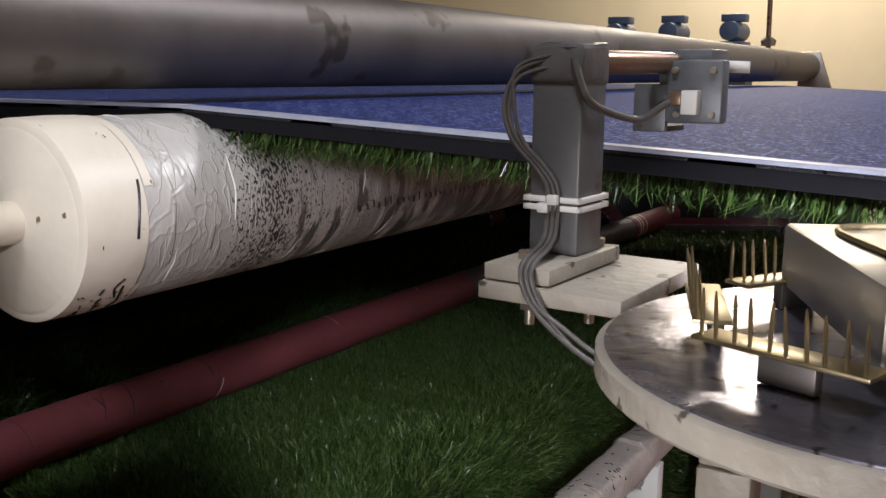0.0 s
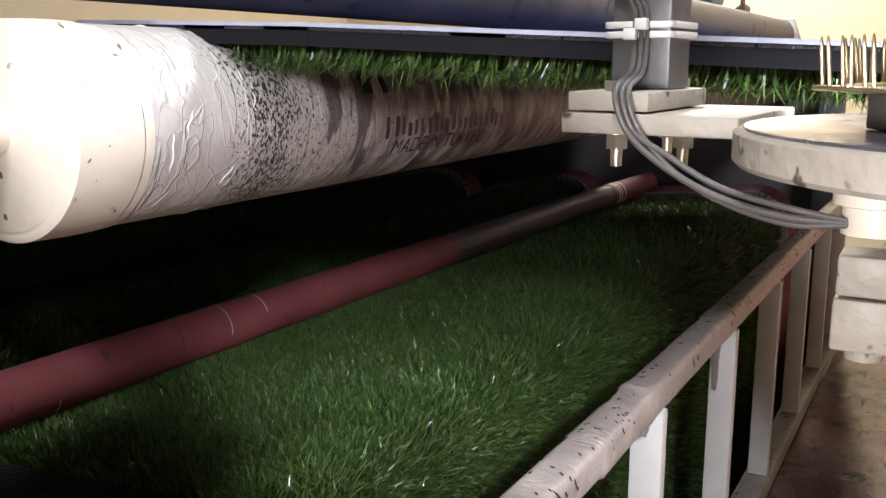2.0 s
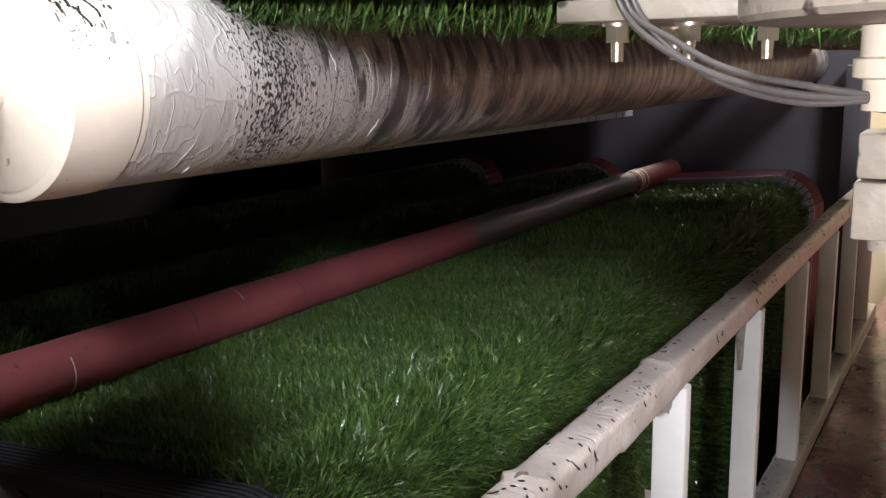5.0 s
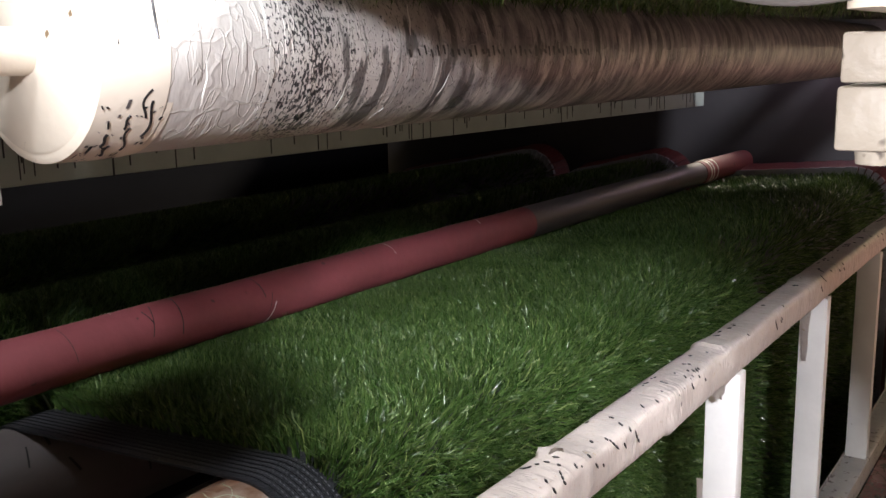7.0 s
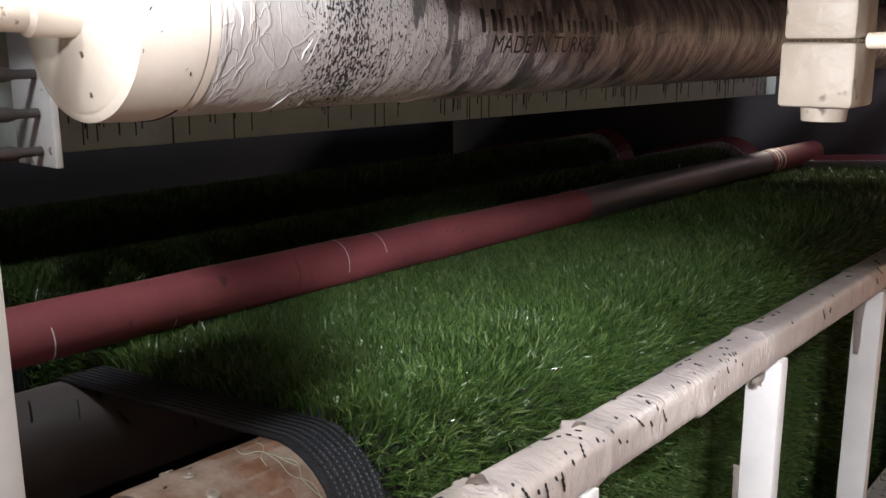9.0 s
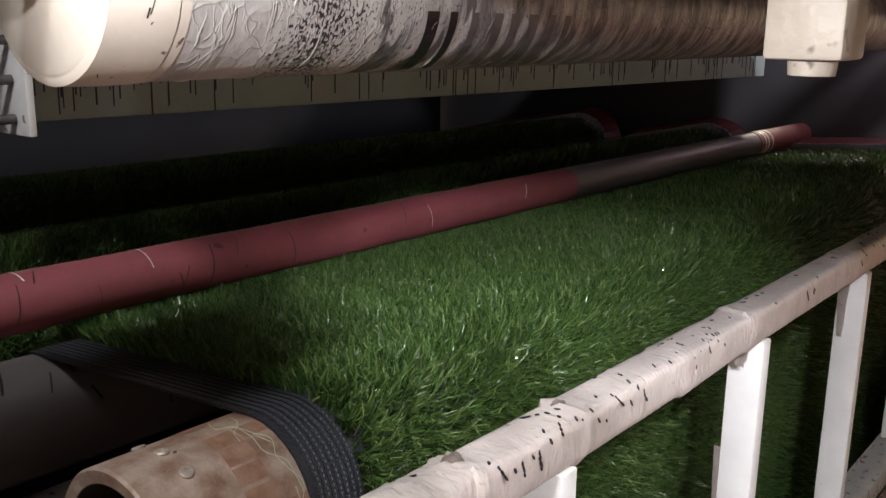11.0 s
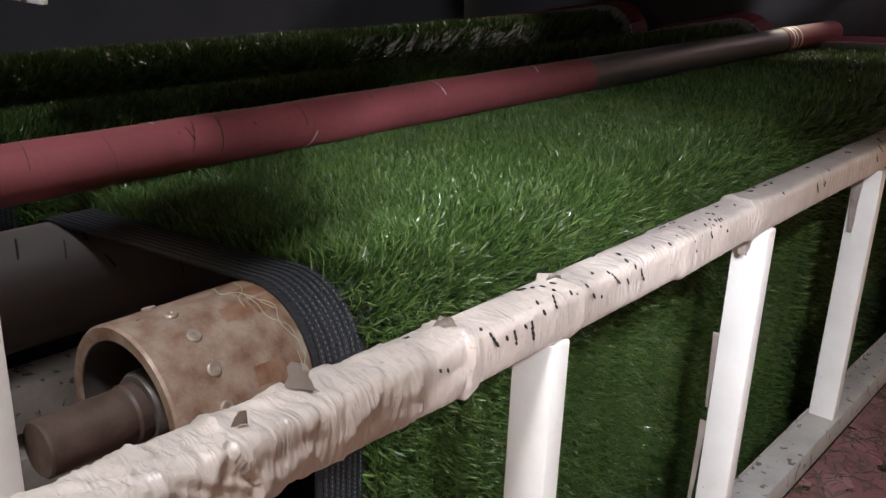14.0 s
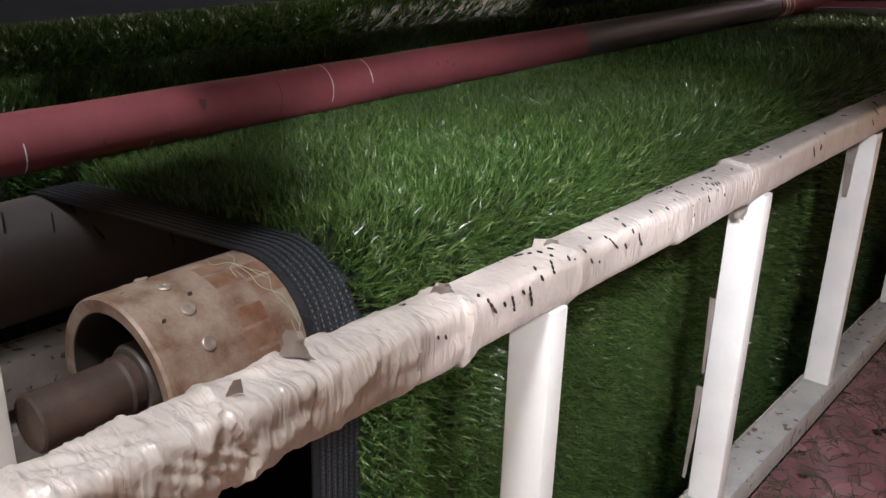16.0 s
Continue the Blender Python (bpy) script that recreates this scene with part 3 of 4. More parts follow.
def build_drum(x, z, name, label):
    r = thing(name, label, "roller", FALL @ pose(x, 1.0, z), group="turf drums")
    R = DRUM[2]
    part("shell", lathe([(R - 0.02, 0.002), (R - 0.003, 0.0), (R, 0.004), (R, 0.3), (R, 4.45), (R - 0.02, 4.452), (R - 0.02, 0.4)], 72, closed=True), "rust", r, "scuffed brown drum shell")
    part("bore", lathe([(R - 0.0205, 0.003), (R - 0.0215, 0.003), (R - 0.0215, 0.169), (R - 0.0205, 0.169)], 72, closed=True), "bore", r, "dark hollow bore")
    part("web_plate", lathe([(0.034, 0.17), (R - 0.02, 0.17), (R - 0.02, 0.19), (0.034, 0.19)], 48, closed=True), "bore", r)
    part("hub", lathe([(0.0, 0.02), (0.046, 0.021), (0.05, 0.028), (0.05, 0.168), (0.0, 0.169)], 40), "worn_hub", r, "worn steel hub")
    part("journal", lathe([(0.0, -0.115), (0.034, -0.114), (0.037, -0.111), (0.037, 0.0), (0.04, 0.004), (0.04, 0.0185), (0.0, 0.019)], 36), "shaft", r, "rusty brown shaft")
    # Bright red sleeve over the far 0.26 m of the shell.
    part("red_end", lathe([(R - 0.001, 4.19), (R + 0.0025, 4.192), (R + 0.0025, 4.45), (R - 0.001, 4.452)], 72), "bright_red", r, "red far end")
    bolt = lathe([(0.0095, -0.001), (0.0098, 0.002), (0.008, 0.0035), (0.004, 0.0032), (0.003, 0.002), (0.0, 0.0018)], 14, axis="z")
    me = mesh_of(bolt, "bolt", 35)
    me.materials.append(M["worn_bolt"])
    for i in range(15):
        for data, a, y in ((me, 24 * i, 0.072),):
            ob = new(data.name, data)
            ob.parent = r
            ob.matrix_basis = pose(0, 0, 0, 0, -a, 0) @ pose(R, y, 0, 0, 90, 0)
    for a, y, size in ((33, 0.085, 3.2), (21, 0.03, 2.6), (57, 0.022, 2.0), (203, 0.06, 3.0), (150, 0.03, 2.2), (282, 0.08, 2.4)):
        hole = patch(bmesh.new(), R + 0.0007, a, a + size, y, y + size * 0.0022, 4, 0.003)
        part("empty_hole", hole, "black_mark", r, "dark empty bolt hole", None)
    rnd = random.Random(3)
    # remains of the old lagging, as thin scuffed pads
    for i in range(24):
        for j in range(3):
            if rnd.random() < 0.8:
                bm = patch(bmesh.new(), R + 0.0008, 15 * i + rnd.uniform(0, 1.5), 15 * i + 13.5, 0.125 + 0.05 * j, 0.17 + 0.05 * j, 4, rnd.uniform(-0.004, 0.004))
                part("lagging_pad", bm, "pad" if rnd.random() < 0.75 else "rust", r, smooth=None)
    return r


def build_pipe(x, z, r0, name, label):
    r = thing(name, label, "roller", pose(x, 0.75, z, -0.85), group="press rollers")
    rnd = random.Random(11)
    part("tube", lathe([(r0 - 0.004, 0.0), (r0, 0.002)] + [(r0 + 0.0008 * math.sin(k * 1.7), 0.1 * k) for k in range(1, 23)] + [(r0, 2.3)], 48), "red", r, "faded red painted near length")
    # Dark grey and streaked from 2.3 m to 3.95 m along.
    part("dark_length", lathe([(r0, 2.301), (r0, 3.0), (r0, 3.95)], 48), "far_steel", r, "dark grey streaked far length")
    part("far_sleeve", lathe([(r0 + 0.002, 3.951), (r0 + 0.002, 4.66), (r0 - 0.02, 4.662)], 48), "red", r)
    for y in (4.0, 4.035, 4.09):
        part("tape_ring", lathe([(r0 + 0.0025, y), (r0 + 0.0035, y + 0.002), (r0 + 0.0035, y + 0.012), (r0 + 0.0025, y + 0.014)], 40), "white_paint", r, "white tape ring")
    for k in range(22):
        y, a = rnd.uniform(0.3, 2.25), rnd.uniform(0, 360)
        bm = patch(bmesh.new(), r0 + 0.0014, a, a + rnd.uniform(30, 120), y, y + rnd.uniform(0.0012, 0.003), 10, rnd.uniform(-0.02, 0.03))
        part("crease", bm, "tie" if k % 3 == 0 else "black_mark", r, smooth=None)
    return r


white_roller = build_white_roller()
drum = build_drum(DRUM[0], DRUM[1], "turf_drum", "brown steel drum with bolts, turf passing over it")
drum_2 = build_drum(-1.436, 0.578, "turf_drum", "brown steel drum deep in the machine, under turf")
drum_3 = build_drum(-2.2, 0.578, "turf_drum", "brown steel drum deep in the machine, under turf")
press_pipe = build_pipe(*PIPE, "press_roller", "long red roller lying across the green turf")


def build_top_pipe():
    p = thing("spreader_pipe", "large dark steel pipe above the blue web", "pipe", pose(-0.481, 0, 1.462))
    part("barrel", lathe([(0.072, -0.9), (0.078, -0.89), (0.078, 1.0), (0.078, 3.0), (0.078, 6.0), (0.072, 6.01)], 64), "dark_steel", p)
    eb = bx(-0.04, 0.15, 6.015, 6.06, -0.145, 0.085, 0.004)
    for v in eb.verts:
        if v.co.z > 0 and v.co.x > 0:
            v.co.x *= 0.45
    part("end_bracket", eb, "satin", p, "grey end bracket")
    part("threaded_rod", tube([(-0.22, 6.05, 0.06), (-0.225, 6.05, 0.25), (-0.23, 6.05, 0.5)], 0.014, 12, 3), "copper", p, "threaded adjusting rod")
    part("rod_nut", lathe([(0.0, 0.1), (0.04, 0.101), (0.045, 0.13), (0.02, 0.15), (0.0, 0.151)], 6, axis="z"), "zinc", p).matrix_basis = pose(-0.222, 6.05, 0.02)
    return p


build_top_pipe()

# ---- turf ----


def strip_mesh(name, width, seed, dense, lower):
    """A narrow strip of turf across the web: backing, selvage stitches and blades. Local x along the travel, z up through the pile."""
    rnd = np.random.RandomState(seed)
    w, t = width / 2, 0.004
    vs, fs, mi = [], [], []

    def slab(x0, x1, y0, y1, z0, z1, k):
        i = len(vs)
        vs.extend([(x0, y0, z0), (x1, y0, z0), (x1, y1, z0), (x0, y1, z0), (x0, y0, z1), (x1, y0, z1), (x1, y1, z1), (x0, y1, z1)])
        fs.extend([tuple(i + j for j in f) for f in ((0, 3, 2, 1), (4, 5, 6, 7), (0, 1, 5, 4), (1, 2, 6, 5), (2, 3, 7, 6), (3, 0, 4, 7))])
        mi.extend([k] * 6)

    slab(-w * 1.04, w * 1.04, EDGE, FAR, 0.0, t, 0)
    # far selvage: a pale cord, then a red border that curls up
    slab(-w * 1.04, w * 1.04, FAR + 0.001, FAR + 0.022, 0.0, 0.056 + 0.0006 * (seed % 7), 4)
    i = len(vs)
    for k in (-w, w):
        lift = 0.0006 * (seed % 7)
        vs.extend([(k * 1.3, FAR + 0.023, 0.048 + lift), (k * 1.55, FAR + 0.16, 0.076 + lift), (k * 1.5, FAR + 0.16, 0.07 + lift), (k * 1.04, FAR + 0.023, 0.0)])
    fs.extend([(i, i + 1, i + 5, i + 4), (i + 1, i + 2, i + 6, i + 5), (i + 2, i + 3, i + 7, i + 6), (i + 3, i, i + 4, i + 7), (i, i + 3, i + 2, i + 1), (i + 4, i + 5, i + 6, i + 7)])
    mi.extend([5] * 6)
    if lower:
        for j in range(7):  # ribs and stitches of the selvage
            y = EDGE + 0.012 + j * 0.0115
            slab(-w * 1.03, w * 1.03, y, y + 0.004, t, t + 0.0016, 0)
            for x in np.arange(-w, w, 0.008):
                slab(x + 0.001, x + 0.005, y + 0.0055, y + 0.0067, t, t + 0.0012, 2)
    else:
        slab(-w, w, EDGE + 0.02, FAR, -0.0035, 0.0, 3)
        slab(-w, w, EDGE - 0.003, EDGE + 0.019, -0.0045, 0.0, 4)
        slab(-w, w, EDGE + 0.0003 * (seed % 3), EDGE + 0.004, 0.0005, 0.021, 6)  # selvage folded down
    for y0, y1, per in dense:
        n = int((y1 - y0) * width * per)
        y = y0 + rnd.rand(n) * (y1 - y0)
        x = (rnd.rand(n) - 0.5) * width
        # tufts in rows, a few blades each, fanning out together
        tuft = rnd.randint(0, max(1, n // 5), n)
        cy, cx = np.round(y[tuft] / 0.011) * 0.011, x[tuft]
        own = rnd.rand(n) < 0.6
        y, x = np.where(own, np.clip(cy, y0, y1) + rnd.randn(n) * 0.0022, y), np.where(own, cx + rnd.randn(n) * 0.0022, x)
        h = (0.032 + 0.016 * rnd.rand(n) + (rnd.rand(n) < 0.06) * 0.008) * (1.0 if lower else 1.25)
        swing, toward = 0.75 * rnd.rand(n), rnd.rand(n) * 2 * math.pi
        lean, turn = np.where(own, swing[tuft], swing) + 0.1, np.where(own, toward[tuft], toward) + rnd.randn(n) * 0.55
        edge = np.clip(1 - (y - PILE) / 0.05, 0, 1)
        dx, dy = np.cos(turn) * lean - 0.12, np.sin(turn) * lean - edge * 0.3
        tw = rnd.rand(n) * math.pi
        half = 0.0008 + 0.0007 * rnd.rand(n)
        if per < 20000:
            half *= 1.5
        sx, sy = np.cos(tw) * half, np.sin(tw) * half
        for a in range(n):
            i = len(vs)
            X, Y, H, DX, DY, SX, SY = x[a], y[a], h[a], dx[a], dy[a], sx[a], sy[a]
            vs.extend([(X - SX, Y - SY, t), (X + SX, Y + SY, t), (X + DX * H * 0.35 + SX, Y + DY * H * 0.35 + SY, t + H * 0.6), (X + DX * H * 0.35 - SX, Y + DY * H * 0.35 - SY, t + H * 0.6), (X + DX * H, Y + DY * H, t + H * (1 - 0.3 * (DX * DX + DY * DY)))])
            fs.extend([(i, i + 1, i + 2, i + 3), (i + 3, i + 2, i + 4)])
            mi.extend([1, 1])
    me = bpy.data.meshes.new(name)
    me.from_pydata(vs, [], fs)
    me.polygons.foreach_set("material_index", mi)
    for k in ("backing", "grass", "stitch", "blue", "selv", "red_selvage", "pit"):
        me.materials.append(M[k])
    me.update()
    return me


def lower_path():
    """The way of the lower web, sampled: up behind the rail, over the drum, under the red roller, down and up to the next drum."""
    r = DRUM[2] + 0.001
    pts = [(DRUM[0] + r, z) for z in np.arange(-2.35, DRUM[1], 0.01)]

    def arc(cx, cz, rr, a0, a1):
        for a in np.linspace(a0, a1, 2 + int(abs(a1 - a0) / 2)):
            pts.append((cx + rr * math.cos(radians(a)), cz + rr * math.sin(radians(a))))

    def dive(x0, x1, z):  # down, round a low idler, up again
        rr = (x0 - x1) / 2
        arc(x0 - rr, z, rr, 0, -180)

    arc(DRUM[0], DRUM[1], r, 0, 94)
    arc(LOW[0], LOW[1], LOW[2] + 0.001, 94, 180)
    dive(LOW[0] - LOW[2] - 0.001, -1.436 + r, 0.2)
    arc(-1.436, 0.578, r, 0, 100)
    arc(-1.84, 0.5, 0.105, 100, 180)
    dive(-1.945, -2.2 + r, 0.2)
    arc(-2.2, 0.578, r, 0, 100)
    arc(-3.1, 0.42, 0.105, 100, 180)
    pts.append((-3.205, -1.1))
    p = np.array(pts)
    s = np.r_[0, np.cumsum(np.hypot(*np.diff(p, axis=0).T))]
    return p, s


LP, LS = lower_path()
STEP = 0.024


def lower_pose(s):
    x, z = np.interp(s, LS, LP[:, 0]), np.interp(s, LS, LP[:, 1])
    a, b = s - 0.011, s + 0.011
    dx, dz = np.interp(b, LS, LP[:, 0]) - np.interp(a, LS, LP[:, 0]), np.interp(b, LS, LP[:, 1]) - np.interp(a, LS, LP[:, 1])
    ang = math.atan2(dz, dx)  # travel direction in the xz plane
    # local +x against the travel, so that local z points out of the pile side
    return Matrix.Translation((x, 0, z)) @ Matrix.Rotation(-(ang - math.pi), 4, "Y")


turf_lower = thing("lower_turf", "green artificial turf, pile up, running over the drum", "turf", FALL)
strips = []
dense_low = [(PILE, 3.05, 64000), (3.05, FAR, 10000)]
variants = [strip_mesh("turf_strip", STEP, k, dense_low, True) for k in range(7)]
rnd_s = random.Random(2)
start = 2.35 - 0.72 - V * 16.0
for i in range(int((LS[-1] - V * 16.0 - start) / STEP)):
    ob = new("turf_strip", variants[rnd_s.randrange(7)])
    ob.parent = turf_lower
    strips.append((ob, start + i * STEP))

turf_upper = thing("upper_turf", "blue-backed artificial turf hanging pile down", "turf")
UP = 0.06
dense_up = [(EDGE + 0.022, 1.5, 30000), (1.5, 2.6, 6000)]
variants_up = [strip_mesh("turf_strip", UP, 20 + k, dense_up, False) for k in range(5)]


def upper_pose(s):
    """s: metres from the top of the white roller, along the travel to the right."""
    sl = 0.045
    if s < 0:
        m = Matrix.Translation((WHITE[0] + s, 0, 1.361))
    else:
        m = Matrix.Translation((WHITE[0] + s * math.cos(sl), 0, 1.361 - s * math.sin(sl))) @ Matrix.Rotation(sl, 4, "Y")
    return m @ Matrix.Rotation(math.pi, 4, "X")


def flip_upper(me):
    """The pile hangs down: turn the strip over but keep its near edge near."""
    co = np.empty(len(me.vertices) * 3)
    me.vertices.foreach_get("co", co)
    co = co.reshape(-1, 3)
    co[:, 1] *= -1
    me.vertices.foreach_set("co", co.ravel())
    me.flip_normals()
    me.update()


for me in variants_up:
    flip_upper(me)
ups = []
for i in range(int(4.4 / UP)):
    ob = new("turf_strip", variants_up[rnd_s.randrange(5)])
    ob.parent = turf_upper
    ups.append((ob, -2.9 + i * UP))

# loose pale threads from the selvage, lying on the drum
for k, (a0, a1, y0, y1) in enumerate(((72, 20, 1.19, 1.205), (78, 25, 1.17, 1.21), (96, 60, 1.15, 1.2), (100, 70, 1.2, 1.16), (30, -30, 1.2, 1.19))):
    pts = []
    for i in range(6):
        a, rr = radians(a0 + (a1 - a0) * i / 5), DRUM[2] + 0.003 + 0.006 * math.sin(i * 1.3 + k) ** 2
        pts.append((DRUM[0] + math.cos(a) * rr, y0 + (y1 - y0) * i / 5 + 0.006 * math.sin(i * 2 + k), DRUM[1] + math.sin(a) * rr))
    part("loose_thread", tube(pts, 0.00042, 5, 5), "thread", turf_lower, "pale green loose thread")

# ---- bracket with the edge sensor, over the pin wheel ----


def nut(bm, x, y, z, r, h):
    bmesh.ops.create_cone(bm, cap_ends=True, segments=6, radius1=r, radius2=r, depth=h, matrix=pose(x, y, z + h / 2, 0, 0, 15))


def bolt_mesh(r=0.0085, shank=0.012):
    bm = bmesh.new()
    nut(bm, 0, 0, -0.009, r, 0.009)
    bmesh.ops.create_cone(bm, cap_ends=True, segments=12, radius1=r * 0.5, radius2=r * 0.55, depth=shank, matrix=pose(0, 0, -0.009 - shank / 2))
    bmesh.ops.create_cone(bm, cap_ends=True, segments=16, radius1=r * 1.3, radius2=r * 1.3, depth=0.0016, matrix=pose(0, 0, -0.0006))
    return bm


def build_bracket():
    b = thing("sensor_bracket", "grey square post on white plates with taped cables", "bracket", pose(0.277, 0.84, 1.30, 0, 0, -3))
    part("upper_plate", bx(-0.018, 0.024, -0.035, 0.062, -0.0095, 0.0, 0.0012), "plate_paint", b, "white painted upper plate")
    part("lower_plate", bx(-0.02, 0.068, -0.038, 0.085, -0.0205, -0.0105, 0.0012), "plate_paint", b, "white painted lower plate")
    part("post", bx(-0.0125, 0.0195, 0.008, 0.042, 0.0, 0.122, 0.0016), "grey_paint", b, "scuffed grey square post")
    tape = bx(-0.0138, 0.0208, 0.0068, 0.0432, 0.1, 0.1235, 0.003)
    bmesh.ops.subdivide_edges(tape, edges=tape.edges[:], cuts=2)
    for v in tape.verts:
        v.co += Vector((noise.noise(v.co * 90), noise.noise(v.co * 90 + Vector((5, 0, 0))), noise.noise(v.co * 70 + Vector((0, 9, 0))))) * 0.0018
    part("tape", tape, "tape", b, "grey tape wound round the top")
    for k, z in enumerate((0.0265, 0.0315)):
        bm = bmesh.new()
        for x0, x1, y0, y1 in ((-0.0155, 0.0225, 0.005, 0.0078), (-0.0155, 0.0225, 0.0422, 0.045), (-0.0155, -0.0127, 0.005, 0.045), (0.0197, 0.0225, 0.005, 0.045)):
            box(bm, x0, x1, y0, y1, z, z + 0.0035, 0.0006)
        box(bm, -0.004 + 0.006 * k, 0.003 + 0.006 * k, 0.0005, 0.005, z - 0.001, z + 0.005, 0.001)
        part("cable_tie", bm, "tie", b, "white cable tie", smooth=30)
    me = mesh_of(bolt_mesh(0.0058, 0.009), "bolt", 30)
    me.materials.append(M["zinc"])
    for x, y in ((0.0, -0.012), (0.028, 0.01), (0.0, 0.07), (0.055, 0.05)):
        ob = new("bolt", me)
        ob.parent, ob.matrix_basis = b, pose(x, y, -0.0207)
    head = bmesh.new()
    nut(head, 0, 0, 0, 0.0058, 0.0045)
    me = mesh_of(head, "bolt_head", 30)
    me.materials.append(M["zinc"])
    for x, y in ((-0.002, -0.012), (0.012, 0.052), (-0.01, 0.052)):
        ob = new("bolt_head", me)
        ob.parent, ob.matrix_basis = b, pose(x, y, 0.0003)
    part("rod", tube([(0.004, 0.042, 0.113), (0.012, 0.08, 0.1135), (0.02, 0.155, 0.114)], 0.0075, 16, 3), "copper", b, "brown sensor rod")
    part("sensor_block", bx(0.01, 0.047, 0.151, 0.19, 0.092, 0.1235, 0.002), "sensor_paint", b, "grey sensor housing")
    part("sensor_front", bx(0.021, 0.06, 0.135, 0.1495, 0.074, 0.116, 0.002), "sensor_paint", b)
    part("sensor_plate", bx(-0.004, 0.02, 0.141, 0.147, 0.067, 0.1, 0.0012), "sensor_paint", b)
    part("sensor_shelf", bx(-0.004, 0.02, 0.1475, 0.18, 0.067, 0.071, 0.0008), "dark_steel", b)
    part("sensor_nose", tube([(0.0475, 0.17, 0.112), (0.056, 0.172, 0.1118), (0.066, 0.174, 0.1115)], 0.0042, 12, 2), "tie", b)
    for x, z in ((0.028, 0.109), (0.054, 0.08), (0.03, 0.08), (0.054, 0.109)):
        sc = bmesh.new()
        bmesh.ops.create_cone(sc, cap_ends=True, segments=10, radius1=0.0026, radius2=0.0022, depth=0.0026, matrix=pose(x, 0.1335, z, 90))
        part("screw", sc, "zinc", b)
    part("connector", bx(0.036, 0.047, 0.124, 0.1345, 0.08, 0.096, 0.001), "tie", b)
    part("plug", bx(0.027, 0.0355, 0.126, 0.1345, 0.086, 0.095, 0.001), "copper", b)
    # cables: over the left face, through the ties, down and away under the wheel
    for dx, dz, rad in ((0.0, 0.0, 0.0017), (0.0035, -0.004, 0.0015), (0.0065, 0.003, 0.0014)):
        part("cable", tube([(-0.004 + dx, 0.008, 0.114 + dz), (-0.02, 0.0045, 0.107 + dz), (-0.0285 + dx, 0.003, 0.088 + dz), (-0.0225 + dx, 0.003, 0.068), (-0.008 + dx, 0.0055, 0.052), (0.0005 + dx, 0.0055, 0.04), (0.0015 + dx, 0.0045, 0.022), (0.003 + dx, -0.004, 0.009), (0.009 + dx, -0.04, 0.0005), (0.016 + dx, -0.0415, -0.018), (0.034 + dx, -0.043, -0.033 - dz), (0.062, -0.046 + dx, -0.046 - dz), (0.095, -0.046, -0.053 - dz), (0.125, -0.041, -0.054)], rad), "cable", b)
    part("cable", tube([(0.015, 0.006, 0.115), (0.0205, 0.005, 0.1), (0.0245, 0.012, 0.089), (0.024, 0.06, 0.08), (0.02, 0.1, 0.078), (0.024, 0.122, 0.085), (0.03, 0.13, 0.09)], 0.0024), "cable", b)
    return b


build_bracket()


WHEEL = (0.487, 0.775, 1.289)


def build_wheel():
    w = thing("turntable", "thick round white steel disc with an oily worn top", "disc", pose(*WHEEL))
    R = 0.139
    part("disc", lathe([(0.02, -0.0145), (R - 0.002, -0.0145), (R, -0.0125), (R, -0.002), (R - 0.002, -0.0006), (R - 0.012, -0.0004)], 96, axis="z"), "plate_paint", w, "white painted rim")
    part("worn_top", lathe([(R - 0.004, -0.002), (R - 0.004, 0.0006), (0.02, 0.0008), (0.0, 0.0008)], 96, axis="z"), "oily", w, "shiny oily steel top face")
    hub = part("hub", lathe([(0.0, -0.05), (0.014, -0.048), (0.014, -0.036), (0.018, -0.035), (0.018, -0.028), (0.0155, -0.027), (0.0155, -0.015)], 32, axis="z"), "cream", w, "cream bearing hub")
    hub.matrix_basis = pose(-0.084, 0.025, 0)
    part("column", lathe([(0.0, -1.324), (0.035, -1.323), (0.03, -1.25), (0.03, -0.015)], 32, axis="z"), "plate_paint", w, "white steel column").matrix_basis = pose(0.05, 0.02, 0)
    return w


build_wheel()


def build_block():
    b = thing("bearing_block", "two-piece white bearing block under the disc", "machine block", pose(0.403, 0.80, 1.19))
    part("lower_block", bx(-0.0135, 0.0135, -0.0135, 0.0135, 0.0, 0.0235, 0.0016), "plate_paint", b)
    part("upper_block", bx(-0.0128, 0.0128, -0.013, 0.013, 0.0245, 0.0427, 0.0016), "plate_paint", b)
    part("foot", lathe([(0.0, -0.006), (0.008, -0.0055), (0.0085, -0.0005), (0.0, -0.0004)], 24, axis="z"), "plate_paint", b)
    part("pin", tube([(0.0138, 0.0, 0.024), (0.04, -0.004, 0.0245), (0.08, -0.01, 0.025)], 0.003, 12, 3), "cream", b)
    return b


build_block()


